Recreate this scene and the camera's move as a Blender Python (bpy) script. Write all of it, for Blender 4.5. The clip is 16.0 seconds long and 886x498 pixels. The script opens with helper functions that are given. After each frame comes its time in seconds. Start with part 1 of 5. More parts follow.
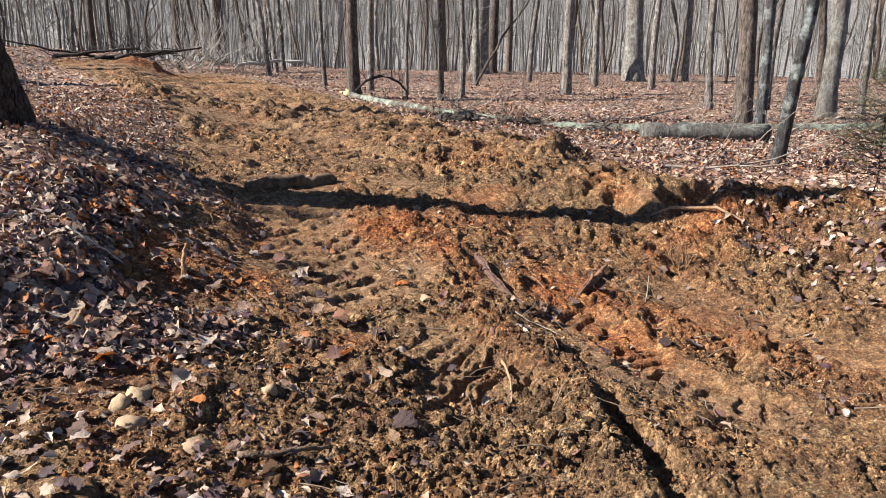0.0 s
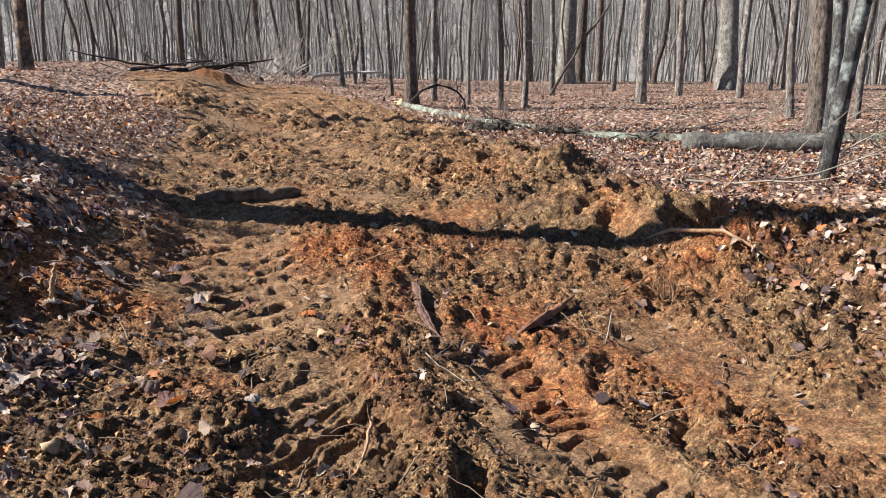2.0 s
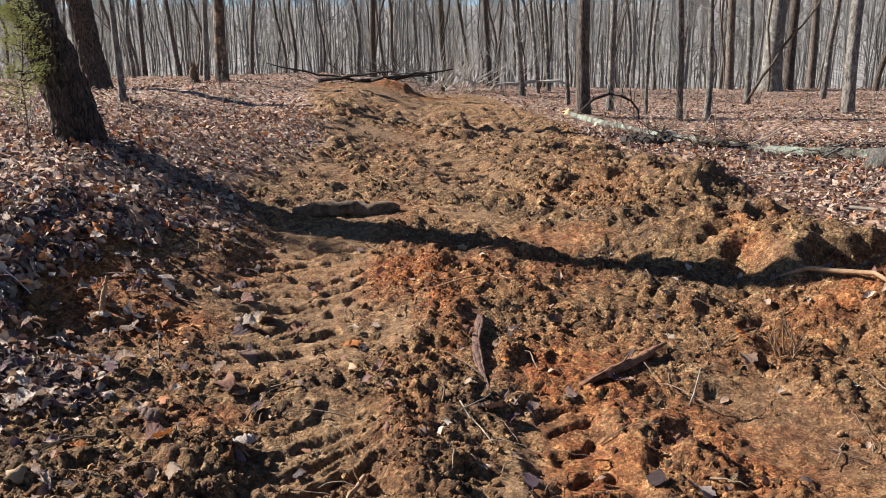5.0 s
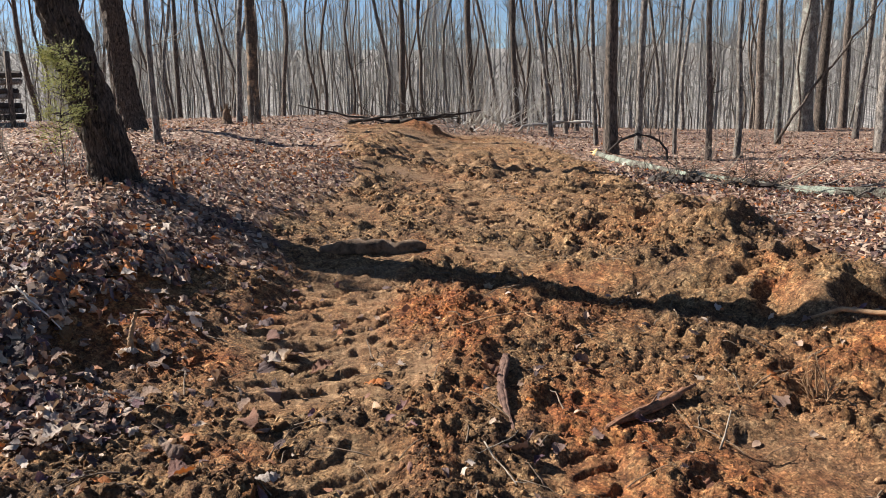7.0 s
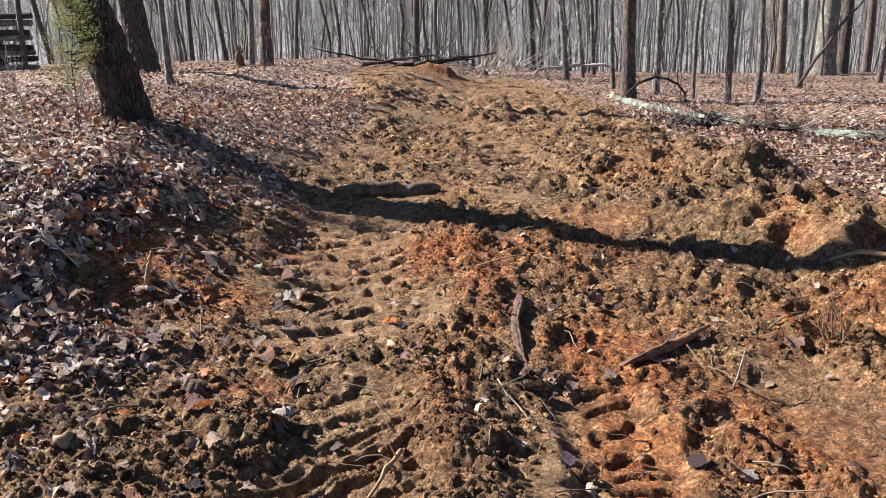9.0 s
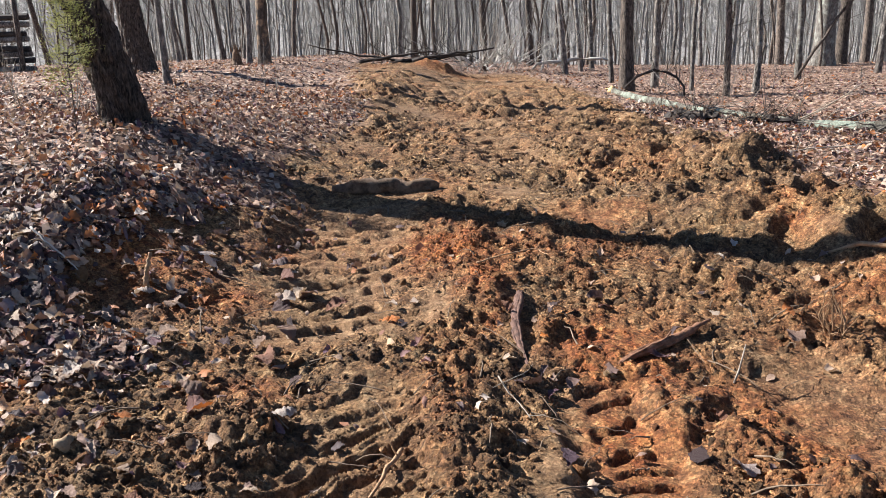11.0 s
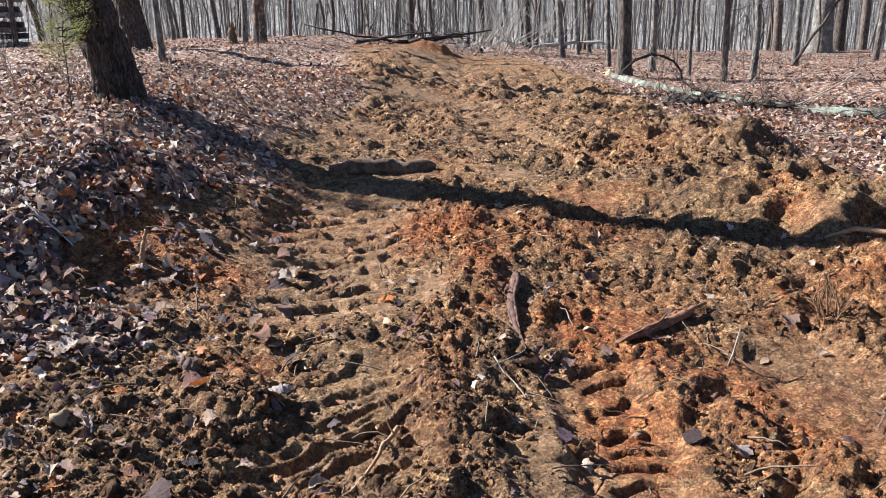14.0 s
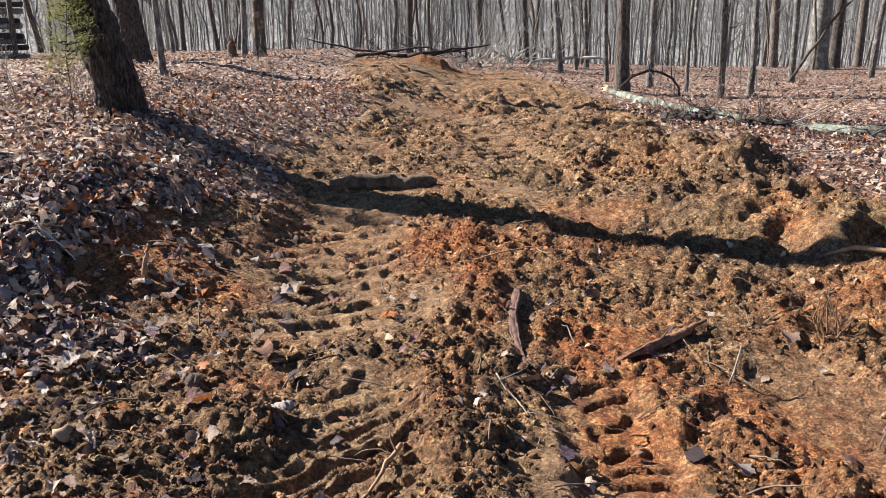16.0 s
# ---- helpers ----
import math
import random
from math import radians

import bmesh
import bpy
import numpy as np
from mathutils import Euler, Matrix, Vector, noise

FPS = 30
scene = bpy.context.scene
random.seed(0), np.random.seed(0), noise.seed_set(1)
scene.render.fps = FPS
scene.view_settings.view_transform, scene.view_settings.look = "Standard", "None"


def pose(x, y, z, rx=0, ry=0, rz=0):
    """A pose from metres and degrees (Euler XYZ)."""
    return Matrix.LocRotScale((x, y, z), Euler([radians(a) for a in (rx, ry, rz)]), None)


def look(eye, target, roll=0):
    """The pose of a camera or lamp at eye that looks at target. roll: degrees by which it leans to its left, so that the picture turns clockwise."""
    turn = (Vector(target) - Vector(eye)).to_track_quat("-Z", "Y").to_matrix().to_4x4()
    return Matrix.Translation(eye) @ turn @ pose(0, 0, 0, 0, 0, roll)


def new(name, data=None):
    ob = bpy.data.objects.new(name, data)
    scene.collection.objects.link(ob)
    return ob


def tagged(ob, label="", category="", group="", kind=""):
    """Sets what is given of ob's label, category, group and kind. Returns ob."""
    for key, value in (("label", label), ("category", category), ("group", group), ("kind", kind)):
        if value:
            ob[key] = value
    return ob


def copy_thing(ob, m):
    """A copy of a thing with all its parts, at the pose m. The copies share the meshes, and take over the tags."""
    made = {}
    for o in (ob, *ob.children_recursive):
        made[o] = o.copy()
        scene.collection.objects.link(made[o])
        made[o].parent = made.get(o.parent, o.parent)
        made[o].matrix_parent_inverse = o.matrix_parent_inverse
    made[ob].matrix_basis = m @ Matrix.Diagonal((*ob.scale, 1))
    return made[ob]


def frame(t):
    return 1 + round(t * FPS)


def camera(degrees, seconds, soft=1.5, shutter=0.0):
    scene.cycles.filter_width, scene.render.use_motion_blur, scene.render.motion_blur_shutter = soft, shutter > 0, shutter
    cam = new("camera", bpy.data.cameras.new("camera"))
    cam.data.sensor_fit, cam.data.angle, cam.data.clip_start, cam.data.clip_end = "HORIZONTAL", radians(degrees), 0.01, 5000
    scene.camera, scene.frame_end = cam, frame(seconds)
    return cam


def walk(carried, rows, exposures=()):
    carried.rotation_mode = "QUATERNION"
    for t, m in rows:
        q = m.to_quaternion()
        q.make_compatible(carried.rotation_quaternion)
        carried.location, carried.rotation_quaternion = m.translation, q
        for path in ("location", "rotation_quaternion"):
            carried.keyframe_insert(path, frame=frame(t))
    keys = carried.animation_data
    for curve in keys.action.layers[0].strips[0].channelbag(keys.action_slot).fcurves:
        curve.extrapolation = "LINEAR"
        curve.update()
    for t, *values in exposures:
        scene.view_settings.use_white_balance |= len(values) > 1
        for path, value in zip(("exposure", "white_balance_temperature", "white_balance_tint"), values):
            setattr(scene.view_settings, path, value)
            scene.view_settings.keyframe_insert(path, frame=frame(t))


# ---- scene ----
# Camera: seconds, place in metres, yaw to the left, pitch up, roll, in degrees
cam = camera(59.30, 16.0, soft=0.5)
PATH = [
    (0, -2.169, -0.757, 1.680, -22.68, -15.70, 1.04),
    (0.5, -1.821, -0.677, 1.676, -21.49, -15.49, 1.38),
    (1, -1.449, -0.685, 1.638, -16.21, -15.67, 0.75),
    (1.5, -1.108, -0.584, 1.578, -15.25, -15.50, 0.53),
    (2, -0.837, -0.410, 1.573, -14.69, -14.92, 0.13),
    (2.5, -0.551, -0.351, 1.513, -9.31, -16.01, 0.14),
    (3, -0.406, -0.203, 1.498, -9.11, -19.45, -0.10),
    (3.5, -0.315, -0.065, 1.504, -8.44, -20.21, -0.04),
    (4, -0.128, -0.007, 1.510, -2.73, -16.61, -0.69),
    (4.5, -0.004, 0.013, 1.526, -1.28, -16.21, -0.98),
    (5, 0.000, 0.000, 1.550, 0.15, -14.18, -1.00),
    (5.2, -0.000, 0.006, 1.556, 0.88, -13.45, -0.92),
    (7.3, 0.019, -0.000, 1.533, 2.24, -11.20, -1.23),
    (7.5, 0.014, 0.001, 1.519, 2.25, -11.89, -1.24),
    (8, 0.009, 0.006, 1.513, 2.88, -13.31, -1.48),
    (8.5, 0.005, 0.015, 1.505, 3.35, -14.48, -1.35),
    (9, 0.011, 0.010, 1.503, 3.34, -15.14, -1.21),
    (11.5, 0.021, 0.028, 1.510, 3.39, -15.45, -2.17),
    (12, 0.022, 0.032, 1.505, 3.34, -15.47, -2.25),
    (12.5, 0.022, 0.030, 1.498, 3.16, -15.58, -2.22),
    (13, 0.021, 0.021, 1.499, 3.07, -15.80, -2.22),
    (13.5, 0.010, 0.024, 1.501, 3.00, -15.96, -1.87),
    (14, 0.004, 0.019, 1.494, 2.99, -16.70, -1.21),
    (14.5, -0.008, 0.015, 1.499, 2.91, -17.04, -0.82),
    (15, -0.016, 0.023, 1.502, 2.83, -17.05, -0.81),
    (15.5, -0.013, 0.007, 1.511, 2.77, -16.46, -0.80),
    (16, -0.025, 0.008, 1.517, 2.70, -15.76, -0.79),
]


def aim(x, y, z, yaw, pitch, roll):
    return Matrix.Translation((x, y, z)) @ pose(0, 0, 0, 0, 0, yaw) @ pose(0, 0, 0, 90 + pitch) @ pose(0, 0, 0, 0, 0, roll)


# The clip's camera brightens and cools its picture now and then: seconds, stops, kelvin, tint
METER = [(0, 1.50, 6180, 10), (1.5, 1.44, 6180, 10), (2.0, 1.53, 6180, 10), (2.5, 1.63, 6080, 10), (3.0, 1.82, 5280, 10), (3.5, 1.90, 4620, 10),
         (4.0, 1.61, 5280, 10), (4.5, 1.66, 5980, 10), (5.0, 1.42, 6230, 10), (7.5, 1.40, 6380, 10), (8.0, 1.52, 6030, 10), (8.5, 1.66, 6030, 10),
         (13.5, 1.66, 5980, 10), (14.0, 1.71, 5780, 10), (14.5, 1.71, 5280, 10), (15.0, 1.67, 5780, 10), (15.5, 1.68, 6080, 10), (16.0, 1.63, 6030, 10)]
walk(cam, [(t, aim(*row)) for t, *row in PATH], METER)

# ---- daylight: a low winter sun from ahead on the left, clear sky ----
SUN = Vector((-0.957 * 0.829, 0.290 * 0.829, 0.559)).normalized()
world = bpy.data.worlds.new("sky")
scene.world = world
world.use_nodes = True
sky = world.node_tree.nodes.new("ShaderNodeTexSky")
sky.sky_type = "NISHITA"
sky.sun_disc = False
sky.sun_elevation = math.asin(SUN.z)
sky.sun_rotation = math.atan2(SUN.x, SUN.y)
sky.air_density, sky.dust_density, sky.ozone_density = 0.75, 0.1, 3.5
back = world.node_tree.nodes["Background"]
world.node_tree.links.new(sky.outputs[0], back.inputs[0])
back.inputs[1].default_value = 0.045
lamp = bpy.data.lights.new("sun", "SUN")
lamp.energy, lamp.angle, lamp.color = 5.0, radians(0.53), (1.0, 0.94, 0.855)
sun = new("sun", lamp)
sun.matrix_basis = look(SUN * 60, (0, 0, 0))

# ---- shape of the land: a rutted dirt track between two leafy banks ----
def _mix32(a):
    a = (a ^ (a >> 16)) * np.uint32(0x7FEB352D)
    a = (a ^ (a >> 15)) * np.uint32(0x846CA68B)
    return a ^ (a >> 16)


def perlin(x, y, seed=0):
    """Smooth noise of about -0.7 to 0.7 over arrays."""
    x, y = np.broadcast_arrays(np.atleast_1d(np.asarray(x, float)), np.atleast_1d(np.asarray(y, float)))
    xi, yi = np.floor(x).astype(np.int64), np.floor(y).astype(np.int64)
    xf, yf = x - xi, y - yi

    def corner(dx, dy):
        a = ((xi + dx) & 0xFFFFFFFF).astype(np.uint32)
        b = ((yi + dy) & 0xFFFFFFFF).astype(np.uint32)
        h = _mix32(a * np.uint32(73856093) ^ _mix32(b * np.uint32(19349663) + np.uint32(seed * 7919 + 13)))
        ang = h.astype(float) * (2 * np.pi / 4294967296.0)
        return np.cos(ang) * (xf - dx) + np.sin(ang) * (yf - dy)

    u, v = xf ** 3 * (xf * (xf * 6 - 15) + 10), yf ** 3 * (yf * (yf * 6 - 15) + 10)
    lo = corner(0, 0) * (1 - u) + corner(1, 0) * u
    hi = corner(0, 1) * (1 - u) + corner(1, 1) * u
    return lo * (1 - v) + hi * v


def step(a, b, x):
    t = np.clip((np.asarray(x, float) - a) / (b - a), 0, 1)
    return t * t * (3 - 2 * t)


def bump_at(x, y, cx, cy, rx, ry, turn=0.0):
    c, s = np.cos(np.radians(turn)), np.sin(np.radians(turn))
    u, v = (x - cx) * c + (y - cy) * s, -(x - cx) * s + (y - cy) * c
    return np.exp(-(u / rx) ** 2 - (v / ry) ** 2)


# Tyre ruts: the middle line of each, its half width, depth and the height of the lug marks.
RUTS = [
    (((-0.46, 2.25), (-0.53, 2.7), (-0.58, 3.0), (-0.66, 3.5)), 0.27, 0.05, 0.050, 0.17, -0.55),
    (((-0.78, 3.5), (-0.86, 4.1), (-0.92, 4.7), (-0.95, 5.3), (-0.93, 6.0)), 0.40, 0.055, 0.052, 0.20, -0.16),
    (((0.86, 1.6), (0.64, 2.3), (0.57, 2.85), (0.52, 3.25), (0.42, 3.65)), 0.20, 0.045, 0.0, 0.15, -0.1),
    (((0.5, 6.8), (0.3, 7.6), (0.1, 8.8), (-0.2, 10.8)), 0.28, 0.09, 0.07, 0.24, -0.5),
    (((-0.20, 1.3), (-0.10, 1.8), (-0.02, 2.2), (0.0, 2.5)), 0.07, 0.12, 0.001, 0.2, 0.0),
    (((2.0, 2.0), (1.74, 2.8), (1.60, 3.5), (1.45, 4.0)), 0.24, 0.035, 0.010, 0.2, 0.2),
]

# Places where the earth lies smooth, and where it is heaped in clods: x, y, half widths, turn, amount
SMOOTH = [(-0.92, 4.55, 0.36, 0.85, 0, 0.75), (-0.56, 3.2, 0.25, 0.3, 0, 0.7), (-0.27, 4.13, 0.08, 0.22, 0, 1.0), (0.77, 3.86, 0.22, 0.14, 20, 0.9),
          (1.62, 3.55, 0.24, 0.35, 35, 0.75), (1.72, 3.15, 0.26, 0.35, 0, 0.7), (0.27, 2.65, 0.10, 0.32, -8, 0.9), (0.57, 2.85, 0.20, 0.6, 8, 0.97),
          (0.80, 5.58, 0.25, 0.14, 0, 1.0), (0.20, 6.10, 0.20, 0.14, 0, 1.0), (-0.90, 11.3, 0.6, 0.4, 0, 0.9), (2.16, 5.0, 0.12, 0.25, 0, 0.7),
          (2.65, 4.98, 0.5, 0.2, 0, 0.9), (0.10, 8.4, 0.25, 1.2, 0, 0.7), (1.25, 3.45, 0.25, 0.12, 0, 0.6), (0.18, 3.95, 0.06, 0.36, 0, 0.9), (0.9, 3.78, 0.32, 0.06, 39, 0.9), (-0.8, 6.1, 0.5, 0.12, 0, 0.9)]
HEAPED = [(-0.05, 3.3, 0.30, 0.75, 0, 0.6), (-0.42, 5.2, 0.16, 0.5, 0, 0.6), (0.15, 4.75, 0.45, 0.3, 0, 0.5), (1.5, 4.45, 0.35, 0.25, 0, 0.8),
          (1.10, 2.75, 0.2, 0.5, 29, 0.5), (-1.0, 2.85, 0.3, 0.3, 0, 0.5), (2.1, 6.5, 0.6, 1.2, 0, 0.6), (-1.6, 2.4, 0.8, 0.6, 0, 0.6), (-0.3, 2.0, 0.25, 0.6, 0, 0.4), (3.1, 3.7, 0.6, 0.8, 0, 0.7), (1.2, 7.2, 0.5, 0.8, 0, 0.5), (0.75, 5.15, 1.0, 0.28, -10, 0.9)]


def rut_frame(x, y, line):
    """Distance across and along a polyline."""
    best, across, along, run = np.full(np.shape(x), 1e9), np.zeros(np.shape(x)), np.zeros(np.shape(x)), 0.0
    for (ax, ay), (bx, by) in zip(line, line[1:]):
        length = math.hypot(bx - ax, by - ay)
        ux, uy = (bx - ax) / length, (by - ay) / length
        s = np.clip((x - ax) * ux + (y - ay) * uy, 0, length)
        dx, dy = x - ax - s * ux, y - ay - s * uy
        d = np.hypot(dx, dy)
        side = np.where(dx * uy - dy * ux > 0, 1, -1)
        near = d < best
        best, across, along = np.where(near, d, best), np.where(near, d * side, across), np.where(near, run + s, along)
        run += length
    return across, along, run


def land(x, y):
    """The broad height of the ground, without clods."""
    x, y = np.broadcast_arrays(np.atleast_1d(np.asarray(x, float)), np.atleast_1d(np.asarray(y, float)))
    z = -0.12 + 0.46 * step(2.6, 6.8, y)
    # trough at the mouth of the track
    z = z - 0.14 * bump_at(x, y, 1.55, 3.1, 0.85, 1.3) + 0.07 * bump_at(x, y, -0.6, 3.6, 0.45, 0.6)
    # bank with the oak
    apron = np.interp(y, [0, 2, 3, 3.6, 4.5, 5.5], [0.08, 0.13, 0.22, 0.27, 0.2, 0.0])
    z = z + apron * np.clip((-0.85 - x) / 1.7, 0, 1)
    foot = np.interp(y, [2.6, 3.66, 4.2, 5, 6, 9, 11], [-3.4, -2.15, -1.5, -1.2, -1.2, -1.0, -0.3])
    rise = np.interp(y, [2.6, 3.2, 3.7, 4.3, 5, 7, 10, 14, 20, 40], [0.0, 0.15, 0.25, 0.32, 0.5, 0.54, 0.30, 0.40, 0.42, 0.4])
    d = (foot - x) * np.interp(y, [3.8, 4.4, 5.2], [0.64, 0.7, 1.0]) + 0.12 * perlin(x * 2.2, y * 2.2, 9)
    z = z + rise * (0.75 * np.clip(d / np.interp(y, [4.0, 5.6], [0.56, 1.5]), 0, 1) + 0.25 * np.clip((d - 0.4) / 1.3, 0, 1))
    z = z + 0.24 * step(-3.0, -5.0, x) * step(8, 12, y) * (1 - step(30, 45, y))
    # bank of cut earth opposite
    e0 = np.interp(y, [3.5, 4.2, 4.7, 5.5, 6.5], [2.45, 2.35, 1.85, 1.45, 1.4])
    flat = 0.33 - 0.2 * step(8, 14, y) * step(1.5, 4.5, x)
    z = z + (flat - z) * step(e0, e0 + np.interp(y, [3.8, 4.8], [1.5, 0.95]), x) * step(0.0, 3.0, y)
    z = z + 0.18 * bump_at(x, y, 2.05, 6.65, 0.45, 0.40) + 0.07 * bump_at(x, y, 2.75, 4.35, 0.35, 0.3) + 0.10 * bump_at(x, y, 1.35, 7.6, 0.4, 0.3) - 0.09 * bump_at(x, y, 1.1, 7.0, 0.3, 0.25) + 0.10 * bump_at(x, y, 2.2, 7.9, 0.5, 0.35) - 0.08 * step(7.5, 9, y) * step(12, 10, y) * step(3.2, 4.2, x)
    z = z + 0.08 * bump_at(x, y, -0.2, 12.0, 0.7, 0.35) - 0.10 * bump_at(x, y, 0.6, 11.2, 1.2, 0.35) + 0.07 * bump_at(x, y, 0.9, 13.5, 1.1, 0.5) + 0.09 * bump_at(x, y, 0.4, 16.5, 1.3, 0.6) + 0.08 * bump_at(x, y, -0.7, 7.9, 0.5, 0.25)
    z = z + 0.04 * bump_at(x, y, 1.3, 6.0, 0.3, 0.4) - 0.12 * bump_at(x, y, 0.72, 6.4, 0.35, 0.3) - 0.08 * bump_at(x, y, 0.95, 5.35, 0.5, 0.22, -25)
    # scooped hollow under the edge of the bank
    cut = y - np.interp(x, [1.90, 2.19, 2.52, 3.1, 3.5], [4.72, 4.78, 5.02, 5.08, 4.95]) + 0.07 * perlin(x * 4, y * 2, 7) + 0.03 * perlin(x * 11, y * 5, 8)
    flank = np.clip((x + 0.06 * perlin(x * 5, y * 5, 6) - 2.07) / 0.28, 0, 1)
    base = z - 0.09 * bump_at(x, y, 2.02, 5.1, 0.16, 0.3)
    base = base + (0.08 + 0.12 * step(2.65, 3.3, x) - base) * step(2.2, 2.5, x)
    face = base + np.maximum(0.31 + 0.03 * bump_at(x, y, 2.5, 5.3, 0.5, 0.2) + 0.05 * perlin(x * 6, y * 6, 5) - base, 0) * np.clip(cut / 0.11, 0, 1) * flank
    here = step(1.75, 1.98, x) * (1 - step(3.2, 3.6, x)) * step(4.58, 4.78, y) * (1 - step(5.5, 5.9, y))
    z = z + (face - z) * here + 0.08 * bump_at(x, y, 2.36, 4.32, 0.34, 0.25)
    # ridge of spoil between the ruts
    z = z + 0.08 * bump_at(x, y, -0.06, 2.7, 0.2, 0.8, 8) + 0.05 * bump_at(x, y, 0.0, 4.4, 0.22, 0.6)
    z = z + 0.05 * bump_at(x, y, -1.45, 2.75, 0.5, 0.42) + 0.10 * bump_at(x, y, 1.25, 2.75, 0.13, 0.6, 29) + 0.08 * bump_at(x, y, -1.0, 2.85, 0.22, 0.3) + 0.07 * bump_at(x, y, -0.28, 1.85, 0.12, 0.5, -15)
    z = z - 0.07 * bump_at(x, y, 1.03, 3.2, 0.06, 0.15, -35) - 0.08 * bump_at(x, y, 1.08, 2.48, 0.06, 0.16, -30) - 0.03 * bump_at(x, y, 0.86, 2.95, 0.05, 0.12, -35) - 0.07 * bump_at(x, y, 1.7, 4.18, 0.16, 0.07)
    z = z + (0.07 * perlin(x * 3.1, y * 4.3, 14) + 0.05 * perlin(x * 6.5, y * 8, 15)) * bump_at(x, y, 0.6, 5.25, 1.4, 0.45, -12)
    # spoil heap at the head of the track
    z = z + 0.26 * bump_at(x, y, -1.3, 23.4, 0.6, 0.4) + 0.10 * bump_at(x, y, -2.6, 23.8, 1.6, 0.6)
    # level wood, then a long slope down and a far rise
    far = np.hypot(x * 0.8, np.maximum(y, 0))
    z = z - 0.16 * step(10, 28, y) - 0.20 * step(15, 30, y) * step(4, 12, x) - 5.0 * step(32, 95, far) + 21.0 * step(95, 270, far)
    z = z + 0.05 * perlin(x * 0.45, y * 0.45, 3) * step(4, 9, np.hypot(x, y)) + 0.9 * perlin(x * 0.03, y * 0.03, 4) * step(25, 80, np.hypot(x, y))
    return z


def earth(x, y):
    """1 where the soil lies bare, 0 under leaves."""
    wob = 0.35 * perlin(x * 1.3, y * 1.3, 11) + 0.25 * perlin(x * 4, y * 4, 12)
    left = np.interp(y, [0, 1.6, 2.8, 3.1, 3.4, 3.7, 4.2, 4.8, 5.4, 7, 10, 14, 20, 26], [-3.6, -3.5, -3.3, -1.95, -1.6, -2.2, -2.45, -2.1, -1.6, -1.75, -1.5, -2.3, -3.4, -4.0])
    right = np.interp(y, [0, 2.6, 3.0, 3.5, 4.2, 5.0, 5.5, 6.0, 7.0, 9, 12, 15, 22, 26], [4.3, 4.3, 4.2, 4.1, 3.9, 3.3, 2.7, 2.5, 2.45, 2.3, 2.2, 2.0, 1.6, 1.0])
    m = step(-0.22, 0.22, x + wob - left) * step(-0.22, 0.22, right - x + wob)
    return m * (1 - step(24.5, 27, y)) * step(-3, -1, y)


def tracks(x, y):
    """Depth pressed by the tyres, and how firmly the earth is pressed there."""
    depth, firm = np.zeros(np.shape(x)), np.zeros(np.shape(x))
    for line, half, deep, lug, gap, skew in RUTS:
        v, s, run = rut_frame(x, y, line)
        v = v + 0.09 * perlin(x * 2.2, y * 2.2, 21) + 0.03 * perlin(x * 8, y * 8, 24)
        inside = 1 - step(half * 0.65, half * 1.45, np.abs(v))
        whole = 1.0 if lug == 0 else 0.0
        ends = step(0, 0.4, s) * step(0, 0.4, run - s) * (0.35 + 0.9 * np.maximum(whole, step(-0.35, 0.25, perlin(x * 1.7, y * 1.7, 22))))
        bars = np.sin(2 * np.pi * (s + skew * v + 0.16 * perlin(x * 2.6, y * 2.6, 23) + 0.055 * perlin(x * 9, y * 9, 25)) / gap)
        broken = 1.0 if lug == 0 else 0.45 + 0.75 * step(-0.3, 0.2, perlin(x * 1.8, y * 6.5, 26))
        depth = depth + inside * np.clip(ends, 0, 1) * (-deep + lug * (0.55 + broken * (0.95 * step(-0.55, 0.35, bars) * (1 - 0.35 * step(0.3, 1.0, bars)) - 0.55)))
        if lug == 0:
            # lug prints: a row of pits on one side, shorter ones opposite
            pits = step(-0.11, -0.06, v) * (1 - step(0.14, 0.17, v)) * step(0.15, 0.5, bars) + 0.6 * step(-0.24, -0.21, v) * (1 - step(-0.15, -0.12, v)) * step(-0.1, 0.4, -bars)
            depth = depth - 0.030 * pits * np.clip(0.95 + 1.1 * perlin(x * 7, y * 7, 27), 0.5, 1.15) * np.clip(ends, 0, 1)
        depth = depth + (0.008 if lug == 0 else 0.014) * np.exp(-((np.abs(v) - half * 1.35) / 0.07) ** 2) * np.clip(ends, 0, 1)
        firm = np.maximum(firm, inside * np.clip(ends, 0, 1))
    return depth, firm


def billow(x, y, seed):
    """Rounded lumps with sharp creases between them, about -1 to 0.4."""
    return 0.4 - 2.4 * np.abs(perlin(x, y, seed))


def churn(x, y):
    """How roughly the bare earth is turned over, from smooth patches to heaped clods."""
    n = perlin(x * 0.9 + 5, y * 0.7, 51) + 0.6 * perlin(x * 2.3, y * 2.3, 52)
    even, heap = np.zeros(np.shape(x)), np.zeros(np.shape(x))
    for *place, amount in SMOOTH:
        even = np.maximum(even, amount * np.clip(1.5 * bump_at(x, y, *place), 0, 1))
    for *place, amount in HEAPED:
        heap = heap + amount * bump_at(x, y, *place)
    return (0.45 + 0.6 * step(-0.35, 0.35, n) + heap) * (1 - 0.92 * even)


